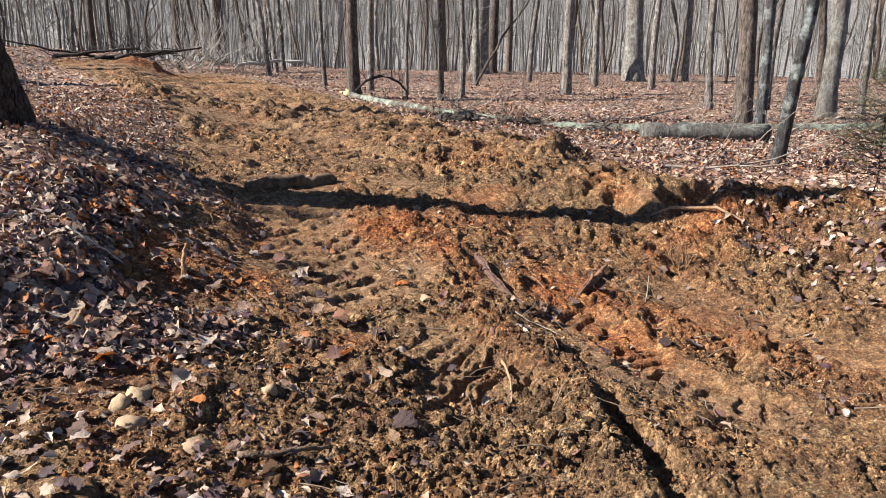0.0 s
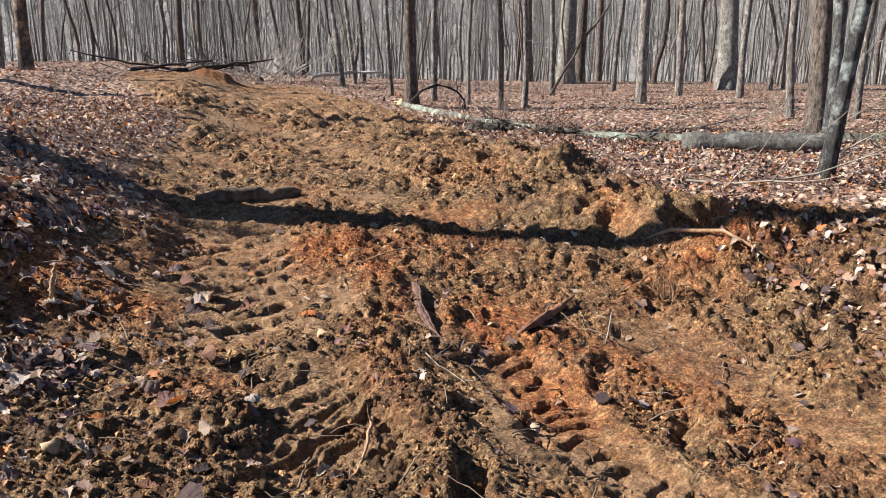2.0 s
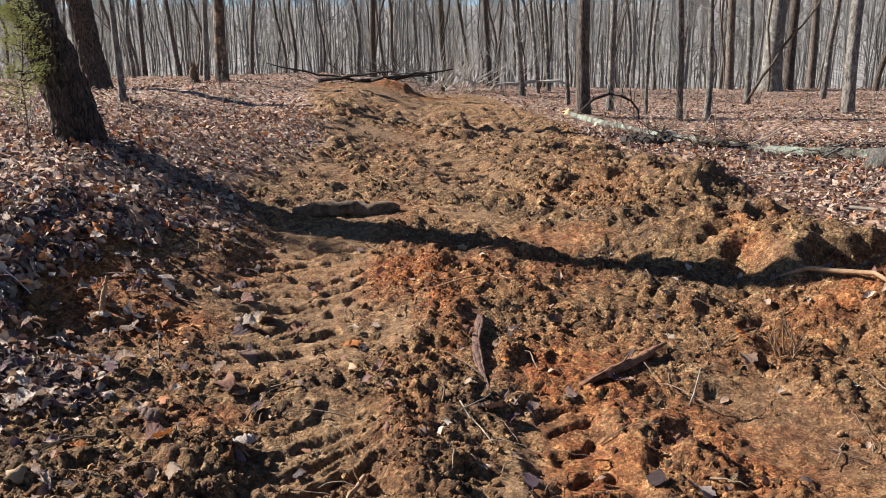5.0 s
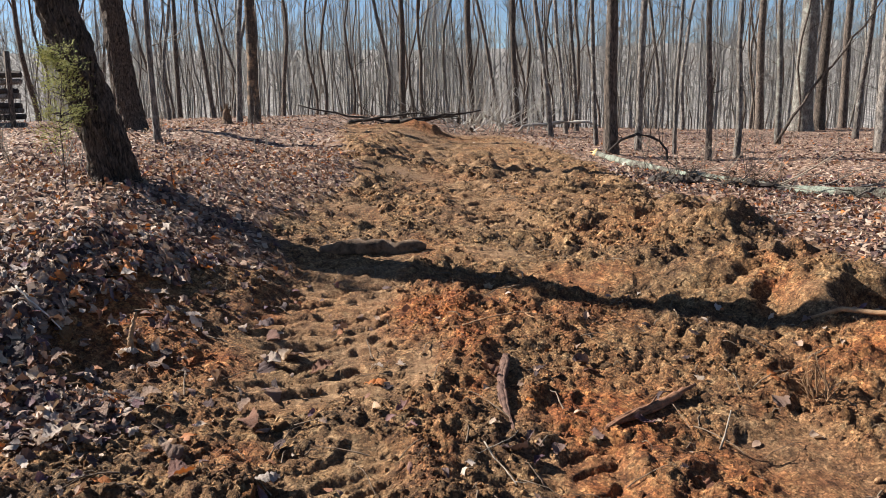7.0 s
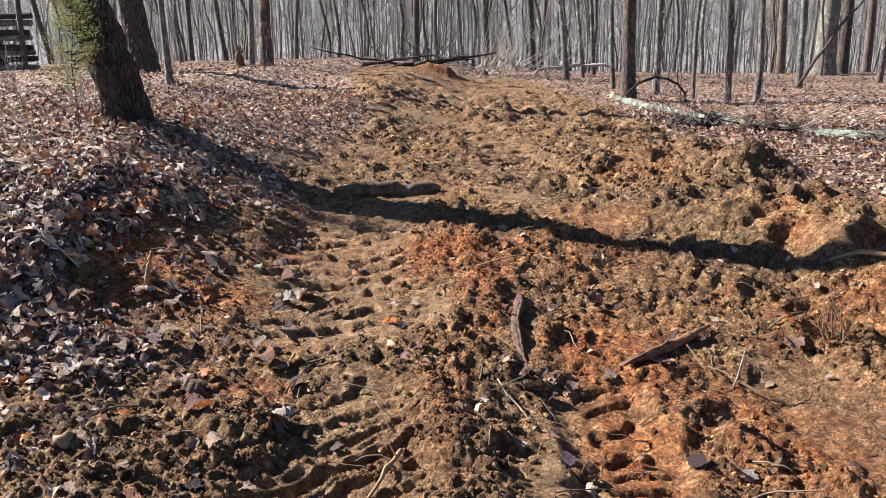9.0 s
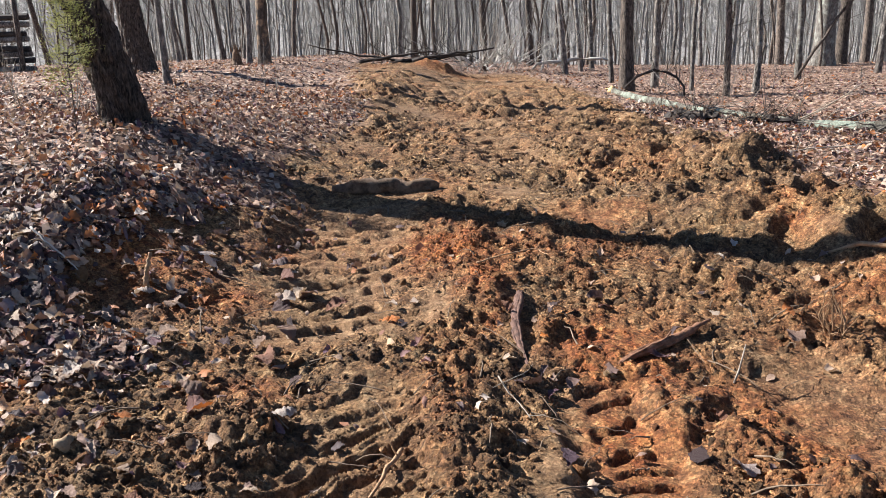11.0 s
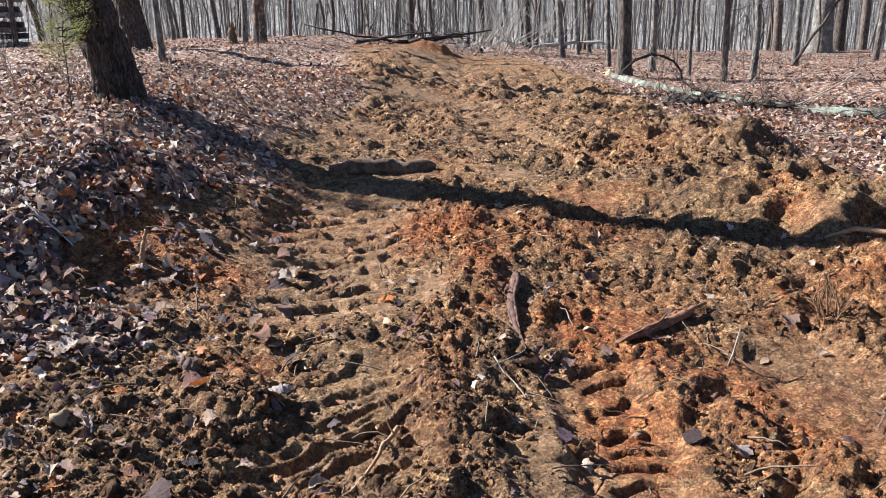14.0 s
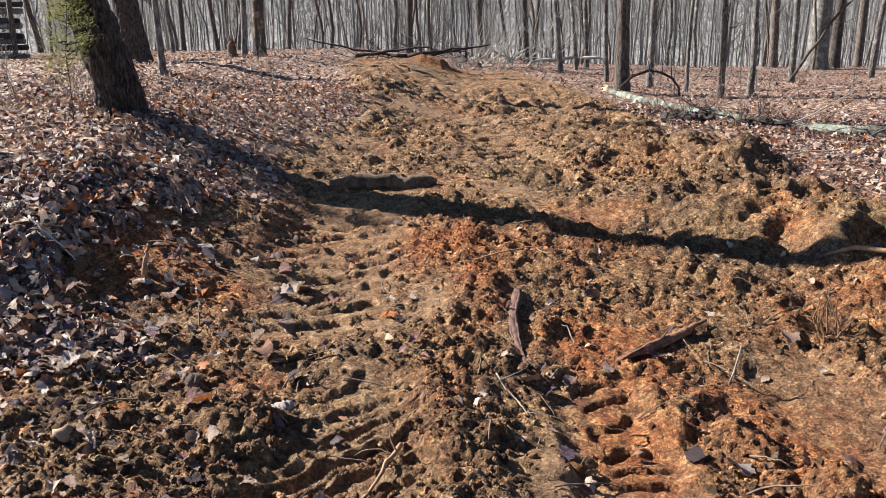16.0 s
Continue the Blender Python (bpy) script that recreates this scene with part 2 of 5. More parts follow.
def clod_field(x, y, cell, seed, share):
    """Half-sunk lumps of earth as a height, one to each cell of a loose grid, where share lets them lie."""
    wx, wy = x + 0.22 * cell * perlin(x * 1.7 / cell, y * 1.7 / cell, seed), y + 0.22 * cell * perlin(x * 1.7 / cell + 7, y * 1.7 / cell, seed + 1)
    gx, gy = np.floor(wx / cell).astype(np.int64), np.floor(wy / cell).astype(np.int64)
    out = np.zeros(np.shape(wx))
    for i in (-1, 0, 1):
        for j in (-1, 0, 1):
            a, b = ((gx + i) & 0xFFFFFFFF).astype(np.uint32), ((gy + j) & 0xFFFFFFFF).astype(np.uint32)
            h = _mix32(a * np.uint32(73856093) ^ _mix32(b * np.uint32(19349663) + np.uint32(seed * 7919 + 29)))
            h2 = _mix32(h + np.uint32(77))
            r1, r2 = (h & np.uint32(65535)) / 65536.0, (h >> np.uint32(16)) / 65536.0
            r3, r4 = (h2 & np.uint32(65535)) / 65536.0, (h2 >> np.uint32(16)) / 65536.0
            dx, dy = wx - (gx + i + 0.1 + 0.8 * r1) * cell, wy - (gy + j + 0.1 + 0.8 * r2) * cell
            c, d = np.cos(6.28 * r4), np.sin(6.28 * r4)
            rad = cell * (0.25 + 0.45 * r3 * r3)
            q = (((dx * c + dy * d) / 1.2) ** 2 + ((dy * c - dx * d) * 1.2) ** 2) / rad ** 2
            out = np.maximum(out, np.where((r1 * 7 + r4 * 5) % 1.0 < share, rad * np.sqrt(np.maximum(0, 1 - q)), 0))
    return out


def ground_height(x, y):
    """The full height with lumps, clods and tyre marks."""
    x, y = np.asarray(x, float), np.asarray(y, float)
    bare = earth(x, y)
    press, firm = tracks(x, y)
    wx, wy = x + 0.07 * perlin(x * 3, y * 3, 36), y + 0.07 * perlin(x * 3 + 9, y * 3, 37)
    turned = churn(x, y) * (1 - 0.75 * firm)
    rough = np.clip(turned, 0, 1.3) * bare * (1 - 0.3 * step(-0.9, -1.4, x) * step(7, 6, y)) * step(0.5, 1.3, y)
    wild = np.maximum(step(4.8, 8, y), step(1.1, 1.9, x))
    lump = 0.050 * perlin(wx * 1.7, wy * 2.0, 31) + (0.018 + 0.020 * wild) * billow(wx * 3.6, wy * 4.2, 32) + (0.011 + 0.012 * wild) * billow(wx * 8, wy * 9, 33)
    lump = lump + 0.010 * billow(wx * 16, wy * 17, 34) + 0.016 * step(4, 7, y) * (1 - step(11, 16, y)) * perlin(x * 21, y * 21, 39) + (1 - step(4.5, 8, y)) * (0.014 * perlin(x * 31, y * 31, 35) + 0.008 * (1 - step(3, 5, y)) * perlin(x * 58, y * 58, 38))
    z = land(x, y) + press * bare + rough * lump + 0.008 * firm * perlin(x * 16, y * 16, 44) + 0.006 * bare * perlin(x * 11, y * 11, 45)
    litter = 0.035 * perlin(x * 2.6, y * 2.6, 41) + 0.022 * perlin(x * 9, y * 9, 42) + 0.012 * perlin(x * 22, y * 22, 43)
    z = z + (1 - bare) * litter * (1 + 1.2 * step(2.2, 2.7, x) * step(5.3, 4.6, y)) * (1 - step(20, 60, np.hypot(x, y)))
    # clods of four sizes, only where the eye can tell them
    near = np.flatnonzero((bare > 0.05) & (y > 0.8) & (y < 26))
    if len(near):
        u, v, k, w = x[near], y[near], rough[near], wild[near]
        calm = 1 - 0.1 * step(7, 10, v)
        heap = np.zeros(len(near))
        for cell, seed, share, far, tall in ((0.5, 89, 0.26 * step(8, 10, v) * np.clip(k, 0, 1), 26, 0.30), (0.34, 90, 0.55 * k * w * step(0.5, 1.0, u) * step(9.5, 8.5, v) * step(5.2, 5.6, v), 26, 0.55), (0.20, 91, (0.06 + 0.30 * k * w + 0.06 * k) * calm, 26, 0.50), (0.10, 92, (0.50 * k - 0.06) * calm, 22, 0.55), (0.052, 93, (0.10 + 0.55 * k) * calm, 12, 0.60), (0.028, 94, 0.16 + 0.55 * k, 5.5, 0.65)):
            pick = np.flatnonzero(v < far)
            lump = tall * (1 + 0.3 * step(8, 11, v[pick]) - 0.6 * step(13, 19, v[pick])) * clod_field(u[pick], v[pick], cell, seed, share[pick])
            heap[pick] = np.maximum(heap[pick], lump) + 0.35 * np.minimum(heap[pick], lump)
        z[near] += heap * np.clip(0.4 + 0.7 * k, 0, 1.1) * bare[near]
    return z

# ---- materials ----
class Nodes:
    """A short way to write node materials."""

    def __init__(self, name):
        self.mat = bpy.data.materials.new(name)
        self.mat.use_nodes = True
        self.tree = self.mat.node_tree
        self.bsdf = self.tree.nodes["Principled BSDF"]
        self.bsdf.inputs["Specular IOR Level"].default_value = 0.25

    def node(self, kind):
        return self.tree.nodes.new(kind)

    def put(self, socket, value):
        if hasattr(value, "is_output"):
            self.tree.links.new(value, socket)
        else:
            socket.default_value = value

    def coords(self, scale=(1, 1, 1), which="Object"):
        m = self.node("ShaderNodeMapping")
        self.put(m.inputs[0], self.node("ShaderNodeTexCoord").outputs[which])
        self.put(m.inputs["Scale"], scale)
        return m.outputs[0]

    def noise(self, at, scale, detail=4.0, rough=0.6, twist=0.0):
        n = self.node("ShaderNodeTexNoise")
        self.put(n.inputs["Vector"], at)
        for key, value in (("Scale", scale), ("Detail", detail), ("Roughness", rough), ("Distortion", twist)):
            self.put(n.inputs[key], value)
        return n.outputs["Fac"]

    def cells(self, at, scale, out="Distance", feature="F1"):
        n = self.node("ShaderNodeTexVoronoi")
        n.feature = feature
        self.put(n.inputs["Vector"], at)
        self.put(n.inputs["Scale"], scale)
        return n.outputs[out]

    def ramp(self, fac, *stops, mode="LINEAR"):
        n = self.node("ShaderNodeValToRGB")
        n.color_ramp.interpolation = mode
        while len(n.color_ramp.elements) < len(stops):
            n.color_ramp.elements.new(0.5)
        for e, (place, colour) in zip(n.color_ramp.elements, stops):
            e.position = place
            e.color = (*colour, 1) if not isinstance(colour, float) else (colour, colour, colour, 1)
        self.put(n.inputs[0], fac)
        return n.outputs[0]

    def mix(self, fac, a, b, blend="MIX"):
        n = self.node("ShaderNodeMix")
        n.data_type, n.blend_type = "RGBA", blend
        for socket, value in ((n.inputs[0], fac), (n.inputs[6], a), (n.inputs[7], b)):
            self.put(socket, (*value, 1) if isinstance(value, tuple) and len(value) == 3 else value)
        return n.outputs[2]

    def maths(self, op, a, b=0.0):
        n = self.node("ShaderNodeMath")
        n.operation = op
        self.put(n.inputs[0], a)
        self.put(n.inputs[1], b)
        return n.outputs[0]

    def attribute(self, name):
        n = self.node("ShaderNodeAttribute")
        n.attribute_name = name
        return n.outputs["Fac"]

    def island(self):
        return self.node("ShaderNodeNewGeometry").outputs["Random Per Island"]

    def each(self):
        return self.node("ShaderNodeObjectInfo").outputs["Random"]

    def done(self, colour, rough=0.9, height=None, depth=0.01, strength=1.0):
        self.put(self.bsdf.inputs["Base Color"], colour)
        self.put(self.bsdf.inputs["Roughness"], rough)
        if height is not None:
            b = self.node("ShaderNodeBump")
            self.put(b.inputs["Height"], height)
            self.put(b.inputs["Distance"], depth)
            self.put(b.inputs["Strength"], strength)
            self.put(self.bsdf.inputs["Normal"], b.outputs[0])
        return self.mat


def soil_colour(n, at):
    """Brown loam, dark humus, red clay and pressed tan earth by the ground's own soil kinds."""
    big, small, fine = n.noise(at, 2.3, 5, 0.6), n.noise(at, 14, 5, 0.7), n.noise(at, 90, 3, 0.6)
    loam = n.ramp(small, (0.30, (0.110, 0.057, 0.025)), (0.50, (0.305, 0.172, 0.076)), (0.70, (0.52, 0.355, 0.188)))
    humus = n.ramp(small, (0.35, (0.062, 0.036, 0.023)), (0.7, (0.22, 0.125, 0.065)))
    loam = n.mix(n.ramp(big, (0.45, 0.0), (0.62, 0.6)), loam, humus)
    loam = n.mix(n.attribute("humus"), loam, humus)
    clay = n.ramp(small, (0.30, (0.19, 0.047, 0.017)), (0.48, (0.38, 0.124, 0.038)), (0.62, (0.50, 0.215, 0.068)), (0.78, (0.56, 0.33, 0.135)))
    tan = n.ramp(small, (0.35, (0.205, 0.112, 0.055)), (0.65, (0.36, 0.222, 0.120)))
    c = n.mix(n.attribute("red"), loam, clay)
    c = n.mix(n.attribute("firm"), c, tan)
    loose_part = n.maths("SUBTRACT", 1.0, n.maths("MULTIPLY", n.attribute("firm"), 0.75))
    crumb = n.node("ShaderNodeSeparateColor")
    n.put(crumb.inputs[0], n.cells(at, 95.0, "Color"))
    c = n.mix(loose_part, c, n.ramp(crumb.outputs[0], (0.0, 0.42), (0.6, 0.92), (1.0, 1.42)), "MULTIPLY")
    lumps = n.node("ShaderNodeSeparateColor")
    n.put(lumps.inputs[0], n.cells(at, 23.0, "Color"))
    c = n.mix(loose_part, c, n.ramp(lumps.outputs[1], (0.0, 0.68), (1.0, 1.25)), "MULTIPLY")
    grit = n.node("ShaderNodeSeparateColor")
    n.put(grit.inputs[0], n.cells(at, 48.0, "Color"))
    c = n.mix(loose_part, c, n.ramp(grit.outputs[2], (0.0, 0.62), (0.5, 0.98), (0.93, 1.12), (1.0, 1.5)), "MULTIPLY")
    return n.mix(n.ramp(fine, (0.35, 0.55), (0.65, 0.0)), c, n.mix(1.0, c, (0.45, 0.42, 0.40), "MULTIPLY"))


def ground_material():
    n = Nodes("soil_and_leaves")
    at = n.coords()
    soil = soil_colour(n, at)
    # litter: overlapping dead leaves, each of its own brown
    cell = n.cells(at, 19.0, "Color")
    edge = n.cells(at, 19.0, "Distance", "DISTANCE_TO_EDGE")
    pick = n.node("ShaderNodeSeparateColor")
    n.put(pick.inputs[0], cell)
    leaf = n.ramp(pick.outputs[0], (0.0, (0.038, 0.024, 0.019)), (0.35, (0.12, 0.072, 0.052)), (0.6, (0.25, 0.155, 0.108)), (0.85, (0.40, 0.265, 0.19)), (1.0, (0.54, 0.42, 0.32)))
    leaf = n.mix(n.ramp(n.noise(at, 1.1, 4), (0.4, 0.0), (0.7, 0.35)), leaf, (0.23, 0.11, 0.055))
    # Grey painted in with distance in place of haze; its streaks imitate far trunks
    leaf = n.mix(n.attribute("haze_grey"), leaf, n.ramp(n.noise(n.coords((1.6, 0.10, 1.0)), 1.0, 6, 0.8), (0.36, (0.13, 0.12, 0.108)), (0.5, (0.27, 0.25, 0.228)), (0.64, (0.42, 0.39, 0.36))))
    # Shaded gaps between leaves, painted in as dark cell edges
    leaf = n.mix(n.ramp(edge, (0.0, 0.7), (0.08, 0.0)), leaf, (0.035, 0.022, 0.016))
    crumbs = n.maths("MULTIPLY", n.ramp(n.noise(at, 9, 4, 0.7), (0.42, 0.15), (0.60, 1.0)), n.maths("ADD", n.maths("MULTIPLY", n.cells(at, 58), -0.75), n.maths("MULTIPLY", n.cells(at, 130), -0.45)))
    soil_h = n.maths("ADD", n.maths("MULTIPLY", n.noise(at, 30, 6, 0.85), 1.0), n.maths("ADD", n.maths("MULTIPLY", n.noise(at, 75, 5, 0.8), 0.9), crumbs))
    leaf_h = n.maths("ADD", n.maths("MULTIPLY", pick.outputs[1], 1.0), n.maths("MULTIPLY", n.noise(at, 40, 3), 0.6))
    bare = n.attribute("bare")
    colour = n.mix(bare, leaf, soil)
    soil_h = n.maths("MULTIPLY", soil_h, n.maths("SUBTRACT", 1.0, n.maths("MULTIPLY", n.attribute("firm"), 0.65)))
    height = n.mix(bare, leaf_h, soil_h)
    return n.done(colour, 0.92, height, 0.017)


def clod_material():
    n = Nodes("loose_soil")
    at = n.coords()
    c = soil_colour(n, at)
    tone = n.ramp(n.island(), (0.0, 0.5), (0.8, 1.2), (1.0, 1.7))
    return n.done(n.mix(1.0, c, tone, "MULTIPLY"), 0.93, n.maths("SUBTRACT", n.noise(at, 60, 5, 0.8), n.maths("MULTIPLY", n.cells(at, 130), 0.6)), 0.012)


def leaf_material(name, pick_each=False):
    n = Nodes(name)
    at = n.coords()
    r = n.each() if pick_each else n.island()
    c = n.ramp(r, (0.0, (0.050, 0.034, 0.034)), (0.22, (0.155, 0.100, 0.090)), (0.36, (0.31, 0.20, 0.142)), (0.50, (0.42, 0.30, 0.215)), (0.64, (0.48, 0.37, 0.275)), (0.75, (0.54, 0.445, 0.375)), (0.78, (0.14, 0.080, 0.105)), (0.86, (0.24, 0.125, 0.090)), (0.93, (0.34, 0.15, 0.07)), (0.97, (0.56, 0.19, 0.045)), (1.0, (0.45, 0.32, 0.21)))
    c = n.mix(n.ramp(n.noise(at, 45, 4), (0.4, 0.45), (0.65, 0.0)), c, n.mix(1.0, c, (0.55, 0.5, 0.46), "MULTIPLY"))
    m = n.done(c, n.ramp(n.noise(at, 20, 3), (0.35, 0.50), (0.65, 0.8)), n.maths("ADD", n.noise(at, 160, 3), n.noise(at, 50, 4)), 0.004)
    n.bsdf.inputs["Specular IOR Level"].default_value = 0.22
    thin, both = n.node("ShaderNodeBsdfTranslucent"), n.node("ShaderNodeMixShader")
    n.put(thin.inputs[0], n.mix(1.0, c, (1.0, 0.88, 0.72), "MULTIPLY"))
    n.put(both.inputs[0], 0.15)
    n.put(both.inputs[1], n.bsdf.outputs[0])
    n.put(both.inputs[2], thin.outputs[0])
    n.put(n.tree.nodes["Material Output"].inputs[0], both.outputs[0])
    return m


def bark_material(name, dark, light, scale=1.0, moss=None, moss_at=0.55):
    n = Nodes(name)
    at = n.coords((9 * scale, 9 * scale, 2.6 * scale))
    even = n.coords()
    ridge = n.noise(at, 3.0, 6, 0.7, 0.6)
    c = n.ramp(ridge, (0.38, dark), (0.52, tuple((a + b) / 2.4 for a, b in zip(dark, light))), (0.66, light))
    patch = n.noise(even, 5.0, 5, 0.65)
    c = n.mix(n.ramp(patch, (0.50, 0.0), (0.75, 0.35)), c, light)
    tone = n.ramp(n.each(), (0.0, 0.7), (1.0, 1.25))
    c = n.mix(1.0, c, tone, "MULTIPLY")
    if moss:
        c = n.mix(n.ramp(n.noise(even, 3.2, 6, 0.7), (moss_at - 0.06, 0.0), (moss_at + 0.06, 0.85)), c, moss)
    h = n.maths("ADD", ridge, n.maths("MULTIPLY", n.noise(at, 9.0, 4, 0.7), 0.5))
    return n.done(c, 0.9, h, 0.045)


def plain_material(name, a, b, scale=8.0, rough=0.85, depth=0.004):
    n = Nodes(name)
    at = n.coords()
    f = n.noise(at, scale, 5, 0.65)
    return n.done(n.ramp(f, (0.3, a), (0.7, b)), rough, n.noise(at, scale * 6, 4), depth)


def single_clod_material():
    n = Nodes("clay_clod")
    at = n.coords()
    c = n.ramp(n.each(), (0.0, (0.11, 0.062, 0.034)), (0.4, (0.30, 0.17, 0.08)), (0.7, (0.42, 0.18, 0.062)), (1.0, (0.48, 0.33, 0.18)))
    c = n.mix(n.ramp(n.noise(at, 2.2, 5, 0.7), (0.4, 0.6), (0.65, 0.0)), c, n.mix(1.0, c, (0.45, 0.42, 0.40), "MULTIPLY"))
    return n.done(c, 0.93, n.noise(at, 3.0, 5, 0.8), 0.3)


GROUND = ground_material()
CLOD = clod_material()
CLOD_SINGLE = single_clod_material()
LITTER = leaf_material("dead_leaves")
LEAF = leaf_material("dead_leaf_single", True)
BARK_OAK = bark_material("dark_furrowed_bark", (0.018, 0.014, 0.011), (0.26, 0.195, 0.15), 1.7)
BARK_GREY = bark_material("grey_bark", (0.042, 0.036, 0.031), (0.36, 0.31, 0.265), 1.0, (0.42, 0.41, 0.37), 0.60)
# Bark of the far wood, its colour paled to stand in for haze
BARK_HAZED = bark_material("hazed_far_bark", (0.17, 0.158, 0.145), (0.50, 0.47, 0.43), 1.0)
BARK_BROWN = bark_material("brown_bark", (0.028, 0.022, 0.018), (0.25, 0.195, 0.155), 1.0)
BARK_PALE = bark_material("pale_lichen_bark", (0.08, 0.070, 0.06), (0.31, 0.28, 0.24), 1.0, (0.34, 0.35, 0.30), 0.58)
BARK_MOTTLED = bark_material("mottled_bark", (0.030, 0.028, 0.027), (0.17, 0.16, 0.15), 1.4, (0.38, 0.41, 0.37), 0.57)
BARK_MOSS = bark_material("lichen_log", (0.08, 0.068, 0.05), (0.28, 0.25, 0.20), 1.0, (0.33, 0.37, 0.29), 0.53)
BARK_TAN = bark_material("stripped_bark", (0.04, 0.032, 0.026), (0.17, 0.13, 0.10), 1.0, (0.42, 0.28, 0.17), 0.56)
ROOT = plain_material("wet_root_bark", (0.085, 0.042, 0.027), (0.34, 0.17, 0.095), 26, 0.8, 0.006)
DARK_ROOT = plain_material("dark_root_bark", (0.035, 0.020, 0.017), (0.19, 0.105, 0.075), 26, 0.8, 0.006)
TAN_ROOT = plain_material("tan_root_bark", (0.20, 0.11, 0.055), (0.46, 0.29, 0.16), 22, 0.8, 0.005)
ROTTEN = plain_material("half_rotten_log", (0.04, 0.026, 0.018), (0.25, 0.165, 0.105), 16, 0.9, 0.012)
STICK = plain_material("grey_dead_wood", (0.13, 0.10, 0.075), (0.38, 0.32, 0.25), 12)
ROOTLET = plain_material("brown_rootlet", (0.07, 0.045, 0.028), (0.26, 0.19, 0.13), 20)
PALE_WOOD = plain_material("bleached_wood", (0.30, 0.27, 0.23), (0.55, 0.51, 0.45), 6)
CHAR = plain_material("dark_rotten_wood", (0.018, 0.015, 0.013), (0.075, 0.060, 0.050), 9)
FRESH = plain_material("fresh_split_wood", (0.42, 0.24, 0.09), (0.66, 0.46, 0.24), 14)
STONE = plain_material("pale_stone", (0.20, 0.13, 0.075), (0.46, 0.33, 0.20), 22, 0.9, 0.002)
NEEDLES = plain_material("cedar_green", (0.20, 0.22, 0.05), (0.50, 0.48, 0.15), 18, 0.7)
NEEDLES_DULL = plain_material("cedar_dull_green", (0.05, 0.06, 0.025), (0.16, 0.15, 0.07), 18, 0.75)
TWIGS = plain_material("bare_twigs", (0.085, 0.070, 0.058), (0.27, 0.235, 0.20), 5)

# ---- building helpers ----
def mesh_from(name, verts, faces, material=None, smooth=True):
    """A mesh from arrays; faces all with the same number of corners."""
    verts, faces = np.ascontiguousarray(verts, np.float32), np.ascontiguousarray(faces, np.int32)
    me = bpy.data.meshes.new(name)
    count, corners = faces.shape
    me.vertices.add(len(verts))
    me.vertices.foreach_set("co", verts.ravel())
    me.loops.add(count * corners)
    me.loops.foreach_set("vertex_index", faces.ravel())
    me.polygons.add(count)
    me.polygons.foreach_set("loop_start", np.arange(0, count * corners, corners, dtype=np.int32))
    me.polygons.foreach_set("use_smooth", np.full(count, smooth, bool))
    me.update(calc_edges=True)
    if material:
        me.materials.append(material)
    return me


def give(me, name, values):
    me.attributes.new(name, "FLOAT", "POINT").data.foreach_set("value", np.ascontiguousarray(values, np.float32))


RED = [(0.58, 2.95, 0.22, 0.55, 8, 1.2), (0.55, 3.75, 0.22, 0.30, 30, 0.75), (-1.50, 4.10, 0.28, 0.22, 0, 1.0), (-1.35, 4.75, 0.25, 0.25, 0, 0.85), (-2.05, 4.42, 0.35, 0.28, 0, 0.9),
       (0.02, 4.38, 0.16, 0.28, 0, 0.9), (-0.25, 5.0, 0.30, 0.25, 0, 0.6), (0.35, 4.9, 0.9, 0.4, 0, 0.5), (1.3, 2.9, 0.35, 0.5, 29, 0.35), (0.8, 3.8, 0.35, 0.2, 20, 0.45), (1.2, 3.4, 0.45, 0.2, -20, 0.7), (0.85, 5.6, 0.5, 0.16, 0, 0.75),
       (2.4, 4.35, 0.40, 0.30, 0, 0.85), (-0.15, 3.3, 0.12, 0.3, 0, 0.6), (-1.05, 3.2, 0.25, 0.15, 0, 0.6), (2.12, 5.2, 0.18, 0.3, 0, 0.6), (1.55, 3.2, 0.5, 0.6, 0, 0.35), (-1.2, 23.3, 1.3, 0.8, 0, 0.8), (0.0, 3.9, 0.1, 0.15, 0, 0.5)]
HUMUS = [(-1.35, 2.6, 0.8, 0.45, 0, 0.2), (0.1, 3.55, 0.3, 0.25, 0, 0.35), (-0.55, 2.7, 0.3, 0.3, 0, 0.3), (2.3, 6.6, 0.5, 0.9, 0, 0.4), (1.1, 4.95, 0.9, 0.15, -8, 0.6), (0.0, 2.7, 0.25, 0.4, 0, 0.4), (-1.7, 4.0, 0.5, 0.35, 0, 0.3), (0.2, 12.0, 2.5, 5.0, 0, 0.3), (3.1, 3.9, 0.6, 0.7, 0, 0.7), (2.2, 2.4, 0.4, 0.6, 0, 0.3), (1.65, 3.4, 0.4, 0.5, 0, 0.4)]
PRESSED = [(-0.27, 4.13, 0.08, 0.22, 0, 0.9), (1.62, 3.45, 0.30, 0.50, 30, 0.2), (0.3, 13.0, 2.0, 4.0, 0, 0.1), (0.27, 2.65, 0.10, 0.32, -8, 0.9), (0.80, 5.58, 0.22, 0.10, 0, 0.4), (0.2, 6.1, 0.2, 0.14, 0, 0.8), (-0.9, 11.3, 0.6, 0.4, 0, 0.8), (2.22, 4.92, 0.12, 0.2, 0, 0.4)]


